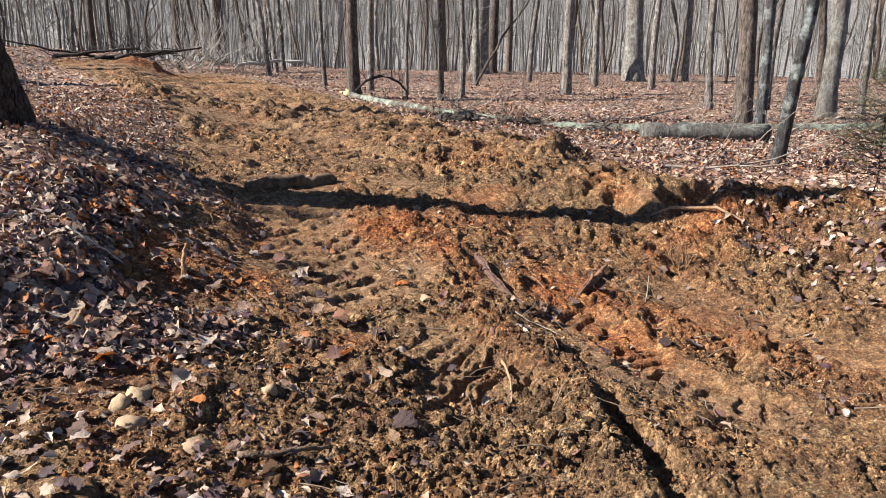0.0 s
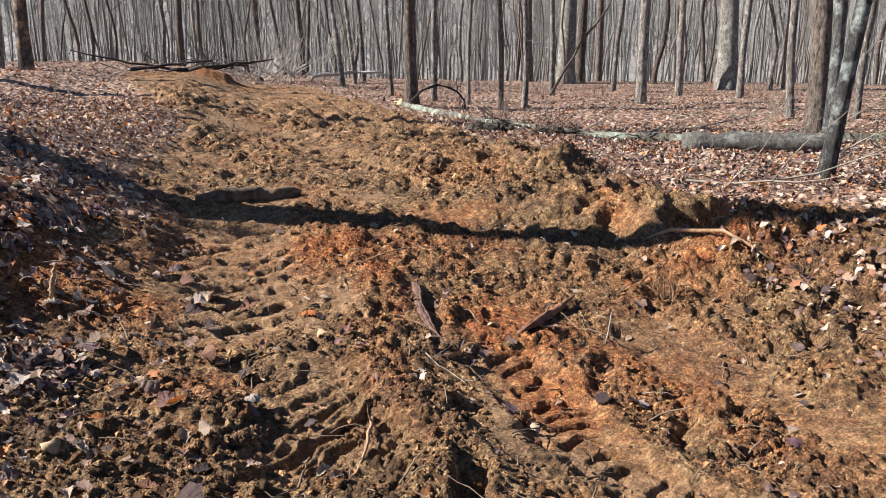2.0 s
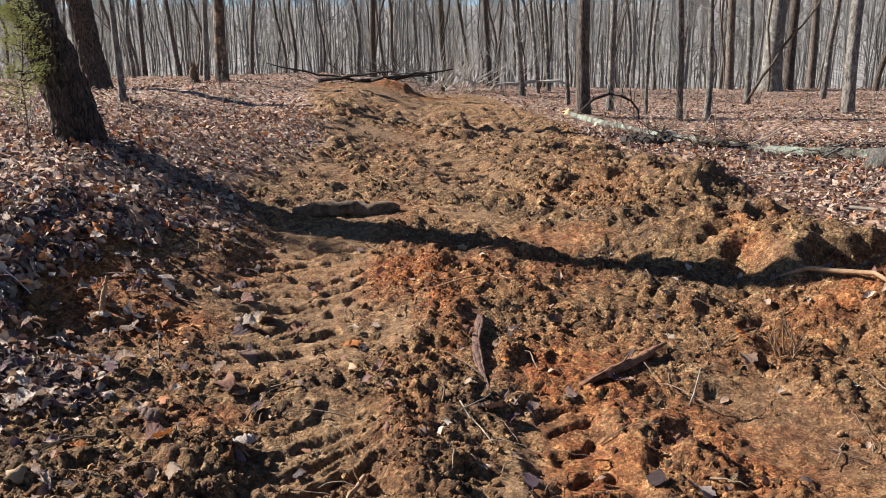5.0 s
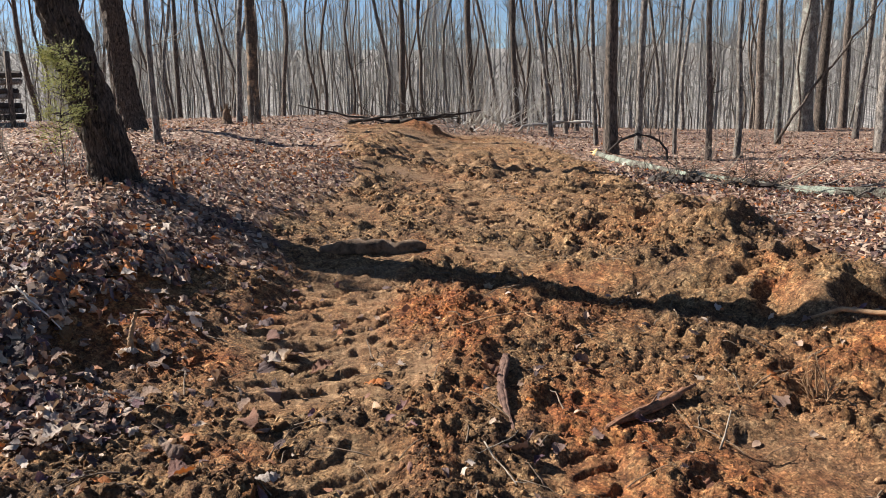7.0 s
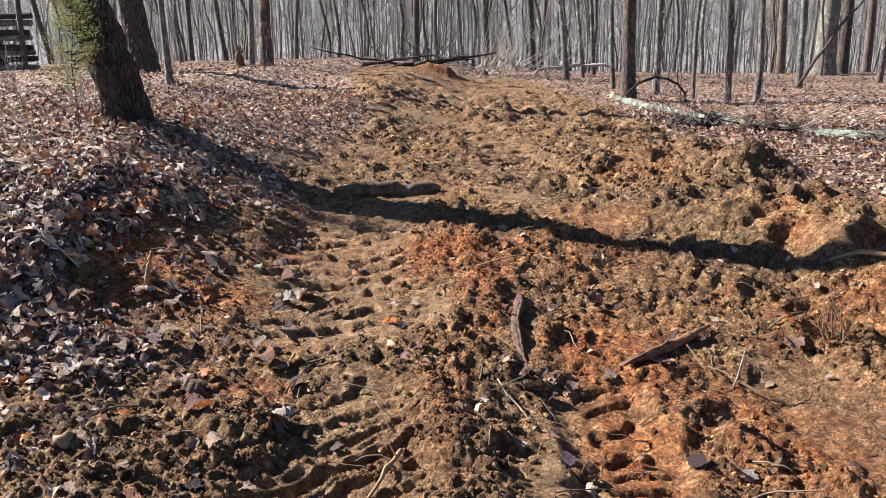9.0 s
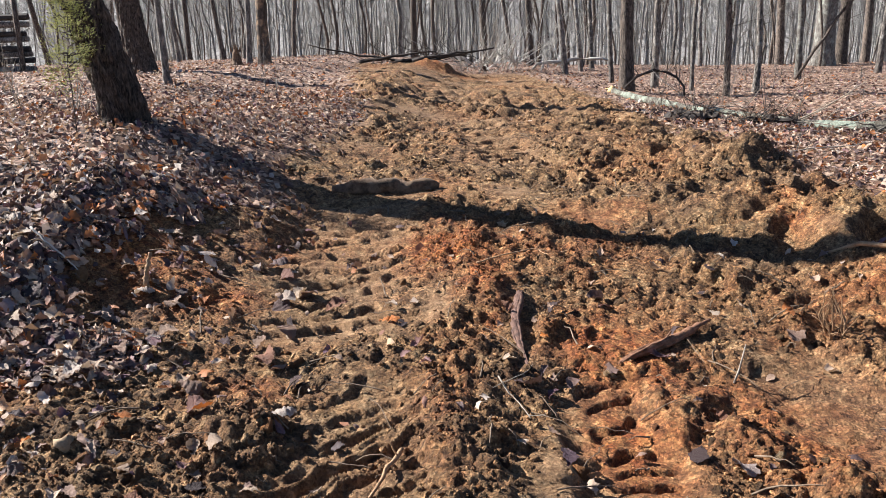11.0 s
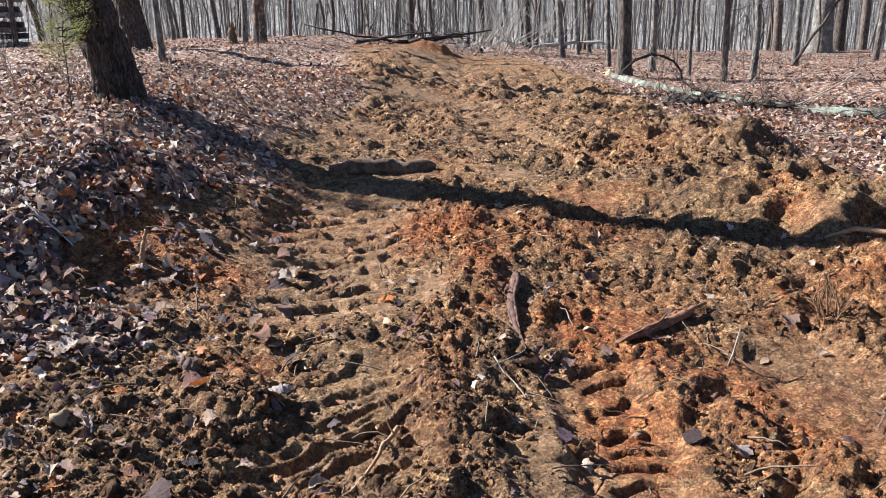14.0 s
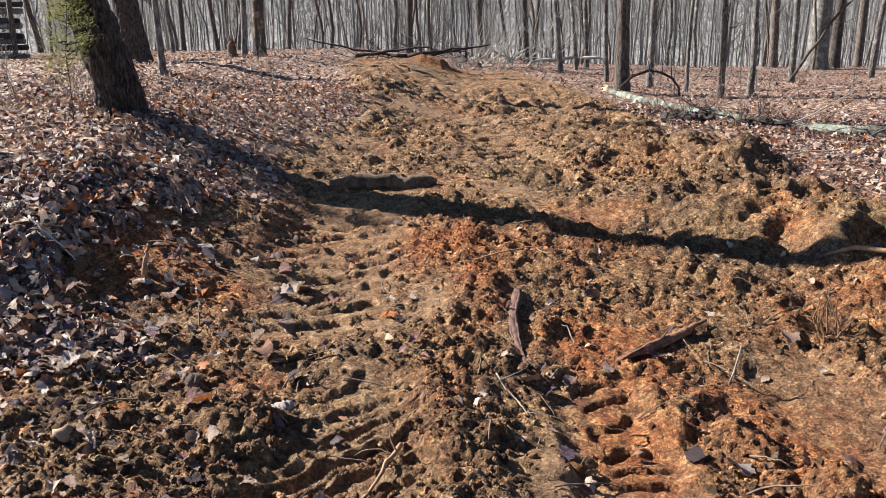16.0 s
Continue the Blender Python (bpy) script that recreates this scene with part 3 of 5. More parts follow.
def soils(x, y):
    """Kinds of soil on the ground: bare, red clay, pressed, dark with humus."""
    bare = earth(x, y)
    _, firm = tracks(x, y)
    red, dark, tan = (sum(amount * bump_at(x, y, *place) for *place, amount in kind) for kind in (RED, HUMUS, PRESSED))
    red = red + 0.08 + 0.55 * perlin(x * 1.1, y * 1.1, 61) + 0.30 * perlin(x * 4.2, y * 4.2, 62)
    red = np.clip(red, 0, 1) * (0.7 + 0.3 * step(-0.2, 0.2, perlin(x * 9, y * 9, 63)))
    tan = tan + 0.8 * firm * np.clip(0.75 + 0.9 * perlin(x * 2.5, y * 2.5, 64), 0, 1) * (1 - bump_at(x, y, 0.58, 3.0, 0.32, 0.6)) * (1 - 0.8 * bump_at(x, y, 1.7, 3.3, 0.5, 0.8))
    tan = tan + 0.5 * step(0.05, 0.4, perlin(x * 0.8, y * 0.8, 65)) * step(5, 8, y)
    dark = dark - 0.05 + 0.3 * perlin(x * 1.9, y * 1.9, 66) + 0.35 * perlin(x * 5.5, y * 5.5, 67)
    return bare, red, np.clip(tan, 0, 1) * (1 - 0.4 * step(3.5, 3.0, y) * step(0.4, 0.1, x)), np.clip(dark, 0, 1)


def give_soils(me, x, y):
    for key, value in zip(("bare", "red", "firm", "humus"), soils(x, y)):
        give(me, key, value)


def tube(points, radii, sides=8, rough=0.0, rng=None, cap=True):
    """Vertices and triangles of a bent, tapering round piece."""
    p = np.asarray(points, float)
    r = np.asarray(radii, float)
    t = np.gradient(p, axis=0)
    t /= np.linalg.norm(t, axis=1)[:, None] + 1e-9
    ref = np.array([1.0, 0, 0]) if abs(t[0, 0]) < 0.8 else np.array([0, 1.0, 0])
    a = np.cross(t, ref)
    a /= np.linalg.norm(a, axis=1)[:, None] + 1e-9
    b = np.cross(t, a)
    ang = np.linspace(0, 2 * np.pi, sides, endpoint=False)
    rad = r[:, None] * np.ones(sides)
    if rough and rng is not None:
        rad = rad * (1 + rough * rng.uniform(-1, 1, rad.shape)) * (1 + rough * 0.7 * rng.uniform(-1, 1, (1, sides)))
    v = p[:, None] + rad[..., None] * (np.cos(ang)[None, :, None] * a[:, None] + np.sin(ang)[None, :, None] * b[:, None])
    n = len(p)
    i, j = np.meshgrid(np.arange(n - 1), np.arange(sides), indexing="ij")
    k = (j + 1) % sides
    q = np.stack([i * sides + j, i * sides + k, (i + 1) * sides + k, (i + 1) * sides + j], -1).reshape(-1, 4)
    f = np.concatenate([q[:, [0, 1, 2]], q[:, [0, 2, 3]]])
    v = v.reshape(-1, 3)
    if cap:
        v = np.concatenate([v, p[:1], p[-1:]])
        j = np.arange(sides)
        k = (j + 1) % sides
        c0, c1, top = n * sides, n * sides + 1, (n - 1) * sides
        f = np.concatenate([f, np.stack([np.full(sides, c0), k, j], -1), np.stack([np.full(sides, c1), top + j, top + k], -1)])
    return v, f


def joined(pieces):
    verts, faces, base = [], [], 0
    for v, f in pieces:
        verts.append(v)
        faces.append(f + base)
        base += len(v)
    return np.concatenate(verts), np.concatenate(faces)


def part(name, data, material, parent, label="", smooth=True):
    """One mesh object under a thing or a part."""
    ob = new(name, mesh_from(name, data[0], data[1], material, smooth))
    ob.parent = parent
    return tagged(ob, label)


def thing(name, x, y, z, label, category, group="", kind=""):
    ob = new(name)
    ob.location = (x, y, z)
    ob.empty_display_size = 0.1
    return tagged(ob, label, category, group, kind)


def solid(name, data, material, label, category, group="", kind="", smooth=True):
    return tagged(new(name, mesh_from(name, data[0], data[1], material, smooth)), label, category, group, kind)


def high(x, y):
    return float(ground_height(np.array([x]), np.array([y]))[0])


def low(x, y):
    return float(land(np.array([x]), np.array([y]))[0])


def curve(a, b, sag=0.0, n=8, wobble=0.0, rng=None):
    a, b = np.asarray(a, float), np.asarray(b, float)
    s = np.linspace(0, 1, n)[:, None]
    p = a + (b - a) * s
    p[:, 2] += sag * 4 * (s * (1 - s))[:, 0]
    if rng is not None and wobble:
        w = rng.normal(0, wobble, p.shape)
        w[0] = w[-1] = 0
        p += w
    return p


# ---- ground: one sheet to the horizon, finest along the track ----
def spread(start, stop, first, grow, limit):
    """Steps that widen from start towards stop."""
    out, x, d = [start], start, first
    while x < stop:
        x += d
        d = min(d * grow, limit)
        out.append(x)
    return out


def ground_sheet():
    """Rows across the track and lines that fan out along it, so that the grain grows with the distance."""
    us = np.arange(-0.68, 0.7401, 0.0024)
    us = np.concatenate([-np.array(spread(0.68, 140, 0.0026, 1.14, 40))[1:][::-1], us, np.array(spread(0.7401, 140, 0.0026, 1.14, 40))[1:]])
    ys = [1.15]
    while ys[-1] < 420:
        q = ys[-1]
        ys.append(q + float(min(0.00115 * (q * q + 2.4), 0.0045 * q * max(1, q / 14) ** 0.9, 16)))
    behind = -np.array(spread(-1.15, 300, 0.03, 1.14, 25))[1:][::-1]
    ys = np.concatenate([behind, ys])
    gu, gy = np.meshgrid(us, ys)
    gx = gu * (1.8 + np.clip(gy, 1.15, 60))
    xs = us
    x, y = gx.ravel(), gy.ravel()
    v = np.stack([x, y, ground_height(x, y)], -1)
    w, h = len(xs), len(ys)
    i, j = np.meshgrid(np.arange(h - 1), np.arange(w - 1), indexing="ij")
    a = (i * w + j).ravel()
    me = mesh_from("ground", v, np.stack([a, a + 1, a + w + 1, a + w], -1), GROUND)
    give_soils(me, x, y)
    # Share of painted haze colour, rising with distance
    give(me, "haze_grey", step(60, 120, np.hypot(x * 0.8, np.maximum(y, 0))))
    return tagged(new("ground", me), "rutted orange clay track between banks of brown leaf litter", "ground", kind="structure")


ground = ground_sheet()

# ---- trees ----
def limb_set(rng, start, way, length, radius, depth, out, twig_sides=3):
    """A limb that bends upward and forks."""
    n = 5
    p = [np.array(start, float)]
    d = np.array(way, float)
    for _ in range(n):
        d = d + rng.normal(0, 0.16, 3) + (0, 0, 0.10)
        d /= np.linalg.norm(d)
        p.append(p[-1] + d * length / n)
    p = np.array(p)
    r = np.linspace(radius, radius * 0.25, n + 1)
    out.append(tube(p, r, 4 if radius > 0.03 else twig_sides, cap=False))
    if depth > 0:
        for _ in range(rng.integers(3, 5)):
            k = rng.integers(1, n)
            side = np.cross(d, rng.normal(size=3))
            side /= np.linalg.norm(side)
            w = (p[k + 1] - p[k]) / np.linalg.norm(p[k + 1] - p[k]) * 0.8 + side * 0.75
            limb_set(rng, p[k], w / np.linalg.norm(w), length * rng.uniform(0.4, 0.6), r[k] * 0.6, depth - 1, out)


def tree(name, x, y, across, lean=(0.0, 0.0), height=17.0, bark=None, seed=0, flare=1.5, limbs=9, first=0.35, twigs=5, bend=0.12, label="", category="tree", group="", sides=12, depth=1):
    """A bare winter tree: trunk, limbs with their forks, and dead twigs low on the trunk."""
    rng = np.random.default_rng(seed)
    across = across * (0.8 if across < 0.7 else 0.95)
    z0 = low(x, y) - 0.06
    root = thing(name, x, y, z0, label, category, group)
    s = np.concatenate([[0, 0.12, 0.3, 0.6, 1.0], np.linspace(1.6, height, 14)])
    if sides > 30:
        s = np.concatenate([np.arange(0, 3.4, 0.045), np.linspace(3.5, height, 12)])
    phase = rng.uniform(0, 6.28, 2)
    sway = bend * np.stack([np.sin(s * 0.7 + phase[0]) - np.sin(phase[0]), np.sin(s * 0.55 + phase[1]) - np.sin(phase[1])], -1) * np.minimum(1, s / 4)[:, None]
    sway = sway + 0.16 * bend * np.stack([np.sin(s * 2.3 + phase[1]) - np.sin(phase[1]), np.sin(s * 1.9 + phase[0]) - np.sin(phase[0])], -1)
    p = np.stack([lean[0] * s + sway[:, 0], lean[1] * s + sway[:, 1], s], -1)
    r = across / 2 * (1 - 0.85 * (s / height) ** 1.1) * (1 + (flare - 1) * np.exp(-s / (0.35 + across * 0.4)))
    v, f = tube(p, r, sides, 0.05 if sides <= 30 else 0.012, rng)
    if sides > 30:
        # deep furrows in the bark and swellings at the foot
        ang, up = np.meshgrid(np.linspace(0, 1, sides, endpoint=False), s)
        w = ang
        ridge = [(perlin(ang * 15 + off * 15, up * 2.6, seed + 40) * 0.8 + perlin(ang * 34 + off * 34, up * 7, seed + 41) * 0.5) for off in (0, -1)]
        swell = [perlin(ang * 4 + off * 4, up * 0.3, seed + 42) for off in (0, -1)]
        cut = np.abs(ridge[0] * (1 - w) + ridge[1] * w)
        grow = -0.13 * np.clip(0.25 - cut, 0, 0.25) * across + (0.05 + 0.5 * np.exp(-up / 0.3)) * (swell[0] * (1 - w) + swell[1] * w) * across * 0.4
        centre = np.repeat(p, sides, axis=0)
        out = v[:len(centre)] - centre
        v[:len(centre)] += out / (np.linalg.norm(out, axis=1)[:, None] + 1e-9) * (4.0 * grow.ravel())[:, None] * np.minimum(1, r / r[0]).repeat(sides)[:, None]
    part("trunk", (v, f), bark, root)
    out = []
    for k in range(limbs):
        h = height * (first + (0.97 - first) * (k + rng.uniform(0, 0.8)) / limbs)
        at = np.array([np.interp(h, s, p[:, i]) for i in range(3)])
        ang = rng.uniform(0, 2 * np.pi)
        w = np.array([np.cos(ang), np.sin(ang), rng.uniform(0.5, 1.3)])
        limb_set(rng, at, w / np.linalg.norm(w), height * rng.uniform(0.14, 0.26) * (1.15 - 0.5 * h / height), max(0.012, np.interp(h, s, r) * 0.42), depth, out)
    if out:
        part("crown", joined(out), bark, root)
    for k in range(twigs):
        out = []
        h = rng.uniform(1.2, height * first)
        at = np.array([np.interp(h, s, p[:, i]) for i in range(3)])
        ang = rng.uniform(0, 2 * np.pi)
        limb_set(rng, at, np.array([np.cos(ang), np.sin(ang), 0.25]), rng.uniform(0.5, 1.5), 0.011, 1, out)
        part("dead_twig", joined(out), TWIGS, root)
    return root


def known_trees():
    near = "trees beside the track"
    oak = tree("oak_tree", -2.96, 6.50, 0.46, (-0.25, 0.0), 15, BARK_OAK, 1, 1.0, 10, 0.4, 0, 0.05, "dark furrowed oak leaning over the leafy bank", group=near, sides=84)
    tree("oak_tree", -6.40, 14.7, 0.56, (-0.03, -0.01), 20, BARK_OAK, 2, 1.6, 10, 0.45, 0, 0.08, "thick dark oak trunk standing in leaf litter", group=near, sides=60)
    tree("sapling", -4.75, 11.75, 0.12, (0.015, 0.0), 8, BARK_GREY, 3, 1.3, 6, 0.4, 6, 0.10, "crooked slender sapling with a few dead leaves", group=near)
    tree("tree", -5.45, 19.8, 0.36, (-0.01, 0), 17, BARK_TAN, 4, 1.3, 8, 0.45, 2, 0.1, "tree with sunlit tan patches of stripped bark", group=near)
    tree("tree", -6.8, 23.0, 0.21, (0.01, 0), 16, BARK_GREY, 5, 1.2, 8, 0.4, 3, 0.1, "slim grey tree behind the bank", group=near)
    tree("tree", 4.41, 5.63, 0.17, (0.065, -0.06), 13, BARK_MOTTLED, 6, 1.25, 8, 0.4, 0, 0.06, "slender leaning tree with mottled lichen bark", group=near, sides=14)
    tree("tree", 6.60, 8.17, 0.20, (0.0, 0.02), 15, BARK_MOTTLED, 7, 1.2, 8, 0.4, 3, 0.05, "mottled grey trunk behind the fallen log", group=near, sides=14)
    tree("tree", 7.35, 9.32, 0.34, (-0.03, 0.02), 18, BARK_BROWN, 8, 1.35, 9, 0.4, 2, 0.04, "stout dark brown trunk behind the fallen log", group=near, sides=16)
    tree("tree", 9.49, 12.58, 0.20, (-0.06, 0.05), 15, BARK_GREY, 9, 1.2, 8, 0.4, 4, 0.05, "slim grey tree on the wood floor", group=near)
    tree("tree", 10.4, 11.9, 0.17, (0.0, 0.0), 15, BARK_GREY, 10, 1.2, 8, 0.4, 4, 0.08, "slim grey tree on the wood floor", group=near)
    tree("tree", 10.2, 10.2, 0.38, (0.0, 0.02), 18, BARK_PALE, 11, 1.4, 9, 0.4, 2, 0.05, "pale lichen-covered trunk in the wood", group=near, sides=16)
    tree("tree", 14.1, 14.0, 0.24, (-0.02, 0.03), 16, BARK_BROWN, 12, 1.2, 8, 0.4, 3, 0.08, "dark slim tree in the wood", group=near)
    tree("tree", 11.7, 10.7, 0.18, (0.0, 0.03), 15, BARK_GREY, 13, 1.2, 8, 0.4, 5, 0.08, "slim grey tree with low twigs", group=near)
    tree("tree", 3.16, 17.72, 0.36, (-0.03, 0.0), 18, BARK_BROWN, 14, 1.35, 9, 0.4, 3, 0.04, "sturdy brown trunk beside the log's split end", group=near, sides=16)
    tree("tree", 4.15, 19.6, 0.23, (0.0, 0.0), 16, BARK_GREY, 15, 1.2, 8, 0.4, 4, 0.05, "slim grey trunk near the track's edge", group=near)
    tree("tree", 3.47, 21.8, 0.16, (-0.05, 0.0), 15, BARK_GREY, 16, 1.2, 7, 0.4, 3, 0.05, "thin grey trunk leaning a little", group=near)
    tree("sapling", 4.71, 18.3, 0.12, (0.0, 0.0), 11, BARK_GREY, 17, 1.15, 6, 0.35, 5, 0.05, "thin straight sapling in brown leaves", group=near)
    tree("tree", 5.05, 16.8, 0.16, (-0.02, 0.0), 13, BARK_BROWN, 18, 1.2, 7, 0.35, 5, 0.04, "thin dark trunk behind the fallen log", group=near)
    tree("tree", 5.80, 17.3, 0.17, (0.02, 0.0), 13, BARK_GREY, 19, 1.3, 7, 0.35, 4, 0.08, "thin grey trunk with a crooked stem", group=near)
    tree("tree", 9.02, 23.4, 0.22, (-0.02, 0.0), 15, BARK_PALE, 20, 1.2, 7, 0.4, 3, 0.05, "pale slim tree with a leaning dead pole", group=near)
    tree("tree", 9.30, 18.1, 0.35, (-0.03, 0.01), 17, BARK_GREY, 21, 1.25, 9, 0.4, 3, 0.05, "grey trunk on the open wood floor", group=near, sides=14)
    tree("tree", 12.9, 35.7, 0.45, (-0.02, 0), 19, BARK_BROWN, 22, 1.3, 9, 0.45, 1, 0.05, "dark trunk deep in the wood", group=near)
    tree("tree", 13.75, 33.3, 0.80, (0.0, 0), 21, BARK_PALE, 23, 1.4, 10, 0.45, 0, 0.05, "broad pale trunk with flared foot", group=near, sides=16)
    tree("tree", 14.75, 34.0, 0.55, (0.03, 0), 20, BARK_BROWN, 24, 1.35, 9, 0.45, 0, 0.05, "dark trunk beside a broad pale one", group=near)
    tree("tree", 16.8, 36.3, 0.45, (0.01, 0), 19, BARK_BROWN, 25, 1.2, 9, 0.45, 0, 0.05, "dark trunk deep in the wood", group=near)
    tree("tree", 12.5, 21.6, 0.27, (-0.01, 0.01), 16, BARK_GREY, 26, 1.2, 8, 0.4, 4, 0.05, "slim grey tree on the wood floor", group=near)
    tree("tree", 13.5, 19.9, 0.25, (-0.01, 0.01), 16, BARK_GREY, 27, 1.2, 8, 0.4, 4, 0.05, "slim grey tree on the wood floor", group=near)
    tree("tree", 17.2, 26.0, 0.75, (-0.05, 0.03), 21, BARK_PALE, 28, 1.4, 10, 0.4, 0, 0.05, "broad pale trunk with flared foot", group=near, sides=16)
    tree("tree", 19.4, 25.5, 0.33, (-0.03, 0.02), 17, BARK_GREY, 29, 1.2, 8, 0.4, 3, 0.05, "grey trunk deep in the wood", group=near)
    tree("tree", 0.02, 29.0, 0.32, (0.0, 0), 17, BARK_OAK, 30, 1.2, 9, 0.5, 2, 0.04, "straight dark trunk behind the brush pile", group=near)
    tree("tree", -2.83, 32.9, 0.31, (0.0, 0), 17, BARK_OAK, 31, 1.2, 9, 0.3, 2, 0.06, "dark trunk with a low fork", group=near)
    tree("tree", 2.7, 26.4, 0.22, (-0.11, 0.01), 15, BARK_GREY, 32, 1.2, 8, 0.4, 3, 0.05, "grey trunk leaning beside the pale branch", group=near)
    tree("tree", 1.93, 33.0, 0.31, (-0.03, 0), 17, BARK_BROWN, 33, 1.2, 9, 0.4, 2, 0.05, "dark trunk beyond the brush", group=near)
    tree("tree", 1.26, 34.0, 0.2, (-0.17, 0), 14, BARK_BROWN, 34, 1.2, 7, 0.4, 2, 0.05, "thin leaning trunk beyond the brush", group=near)
    tree("tree", 3.6, 29.8, 0.2, (-0.08, 0), 15, BARK_GREY, 35, 1.2, 8, 0.4, 3, 0.05, "thin grey trunk in the wood", group=near)
    tree("tree", 4.25, 31.7, 0.23, (-0.05, 0), 16, BARK_GREY, 36, 1.2, 8, 0.4, 3, 0.05, "thin grey trunk in the wood", group=near)
    tree("tree", -12.2, 32.8, 0.25, (-0.01, 0), 16, BARK_BROWN, 37, 1.2, 8, 0.4, 2, 0.06, "slim trunk behind the bank", group=near)
    tree("tree", -10.3, 31.4, 0.23, (-0.08, 0), 16, BARK_BROWN, 38, 1.2, 8, 0.4, 2, 0.06, "slim leaning trunk behind the bank", group=near)
    return oak


known_trees()


def woods():
    """The wood behind: a handful of trees, each repeated with its own turn and size."""
    rng = np.random.default_rng(77)
    kinds = []
    for k in range(9):
        bark = (BARK_BROWN, BARK_OAK, BARK_GREY, BARK_BROWN, BARK_PALE, BARK_OAK, BARK_OAK, BARK_GREY, BARK_BROWN)[k]
        across = (0.13, 0.17, 0.22, 0.09, 0.19, 0.27, 0.22, 0.08, 0.32)[k]
        kinds.append(tree("woodland_tree", 0, 0, across, (rng.normal(-0.01, 0.05), rng.normal(0, 0.03)), rng.uniform(15, 20), bark, 100 + k, 1.15, 7, 0.24, 3, 0.30, "bare slender woodland tree on leaf-covered ground", group="trees of the wood", sides=7))
    spots = []
    while len(spots) < 300:
        d, a = (28 ** 1.3 + (105 ** 1.3 - 28 ** 1.3) * rng.random()) ** (1 / 1.3) if len(spots) < 255 else rng.uniform(16, 60), rng.uniform(-40, 54) if len(spots) < 255 else rng.uniform(70, 262)
        x, y = d * math.sin(radians(a)), d * math.cos(radians(a))
        if abs(x) < 4 + 0.02 * y and 0 < y < 30 or (x > 0 and 0 < y < 22):
            continue
        up = Vector((x, y)) - Vector((0, 6))
        if up.length < 34 and abs(up.x * SUN.y - up.y * SUN.x) < 6.0 and up.x < 0:
            continue
        if any((x - q[0]) ** 2 + (y - q[1]) ** 2 < (1.1 + 0.01 * d) ** 2 for q in spots):
            continue
        spots.append((x, y))
    for n, (x, y) in enumerate(spots):
        size = rng.uniform(0.8, 1.15)
        m = Matrix.LocRotScale((x, y, low(x, y) - 0.08), Euler((0, 0, rng.uniform(0, 6.28))), (size, size, size))
        if n < len(kinds):
            kinds[n].matrix_basis = m
        else:
            c = copy_thing(kinds[n % len(kinds)], m)
            c.scale = (size, size, size)


woods()


def far_woods():
    """The wood on the far slope, past counting."""
    rng = np.random.default_rng(5)
    out = []
    for _ in range(2500):
        d, a = 62 + 170 * rng.random() ** 1.2, radians(rng.uniform(-46, 60))
        x, y = d * math.sin(a), d * math.cos(a)
        z, h = low(x, y), rng.uniform(12, 19)
        lean = rng.normal(0, 0.035, 2)
        s = np.array([0, 0.35, 0.7, 1.0])
        p = np.stack([x + lean[0] * s * h + rng.normal(0, 0.12, 4), y + lean[1] * s * h, z + s * h], -1)
        r = rng.uniform(0.05, 0.13)
        out.append(tube(p, r * (1 - 0.85 * s), 3, cap=False))
        for _ in range(11):
            k = rng.uniform(0.2, 0.98)
            ang = rng.uniform(0, 6.28)
            b = np.array([x + lean[0] * k * h, y + lean[1] * k * h, z + k * h])
            e = b + np.array([math.cos(ang), math.sin(ang), rng.uniform(0.4, 1.4)]) * rng.uniform(1.2, 3.4) * (1.3 - k)
            out.append(tube(np.array([b, e]), [0.034, 0.012], 3, cap=False))
    solid("far_woods", joined(out), BARK_HAZED, "distant bare wood on the far slope", "woods", kind="stuff")


far_woods()

# ---- leaves, clods and litter ----
def leaf_template(rows, lobed):
    """A leaf along +x from stalk to tip, one long: flat points of rows across."""
    s = np.linspace(0, 1, rows)
    w = 0.29 * np.sin(np.pi * np.clip(s, 0.02, 0.98) ** 0.8)
    if lobed:
        w = w * (1 + (0.24 * np.where(np.arange(rows) % 2 == 0, -1, 1) if rows < 10 else 0.13 * np.sin(s * 19.0)))
    w[0], w[-1] = 0.015, 0.03
    return s, w


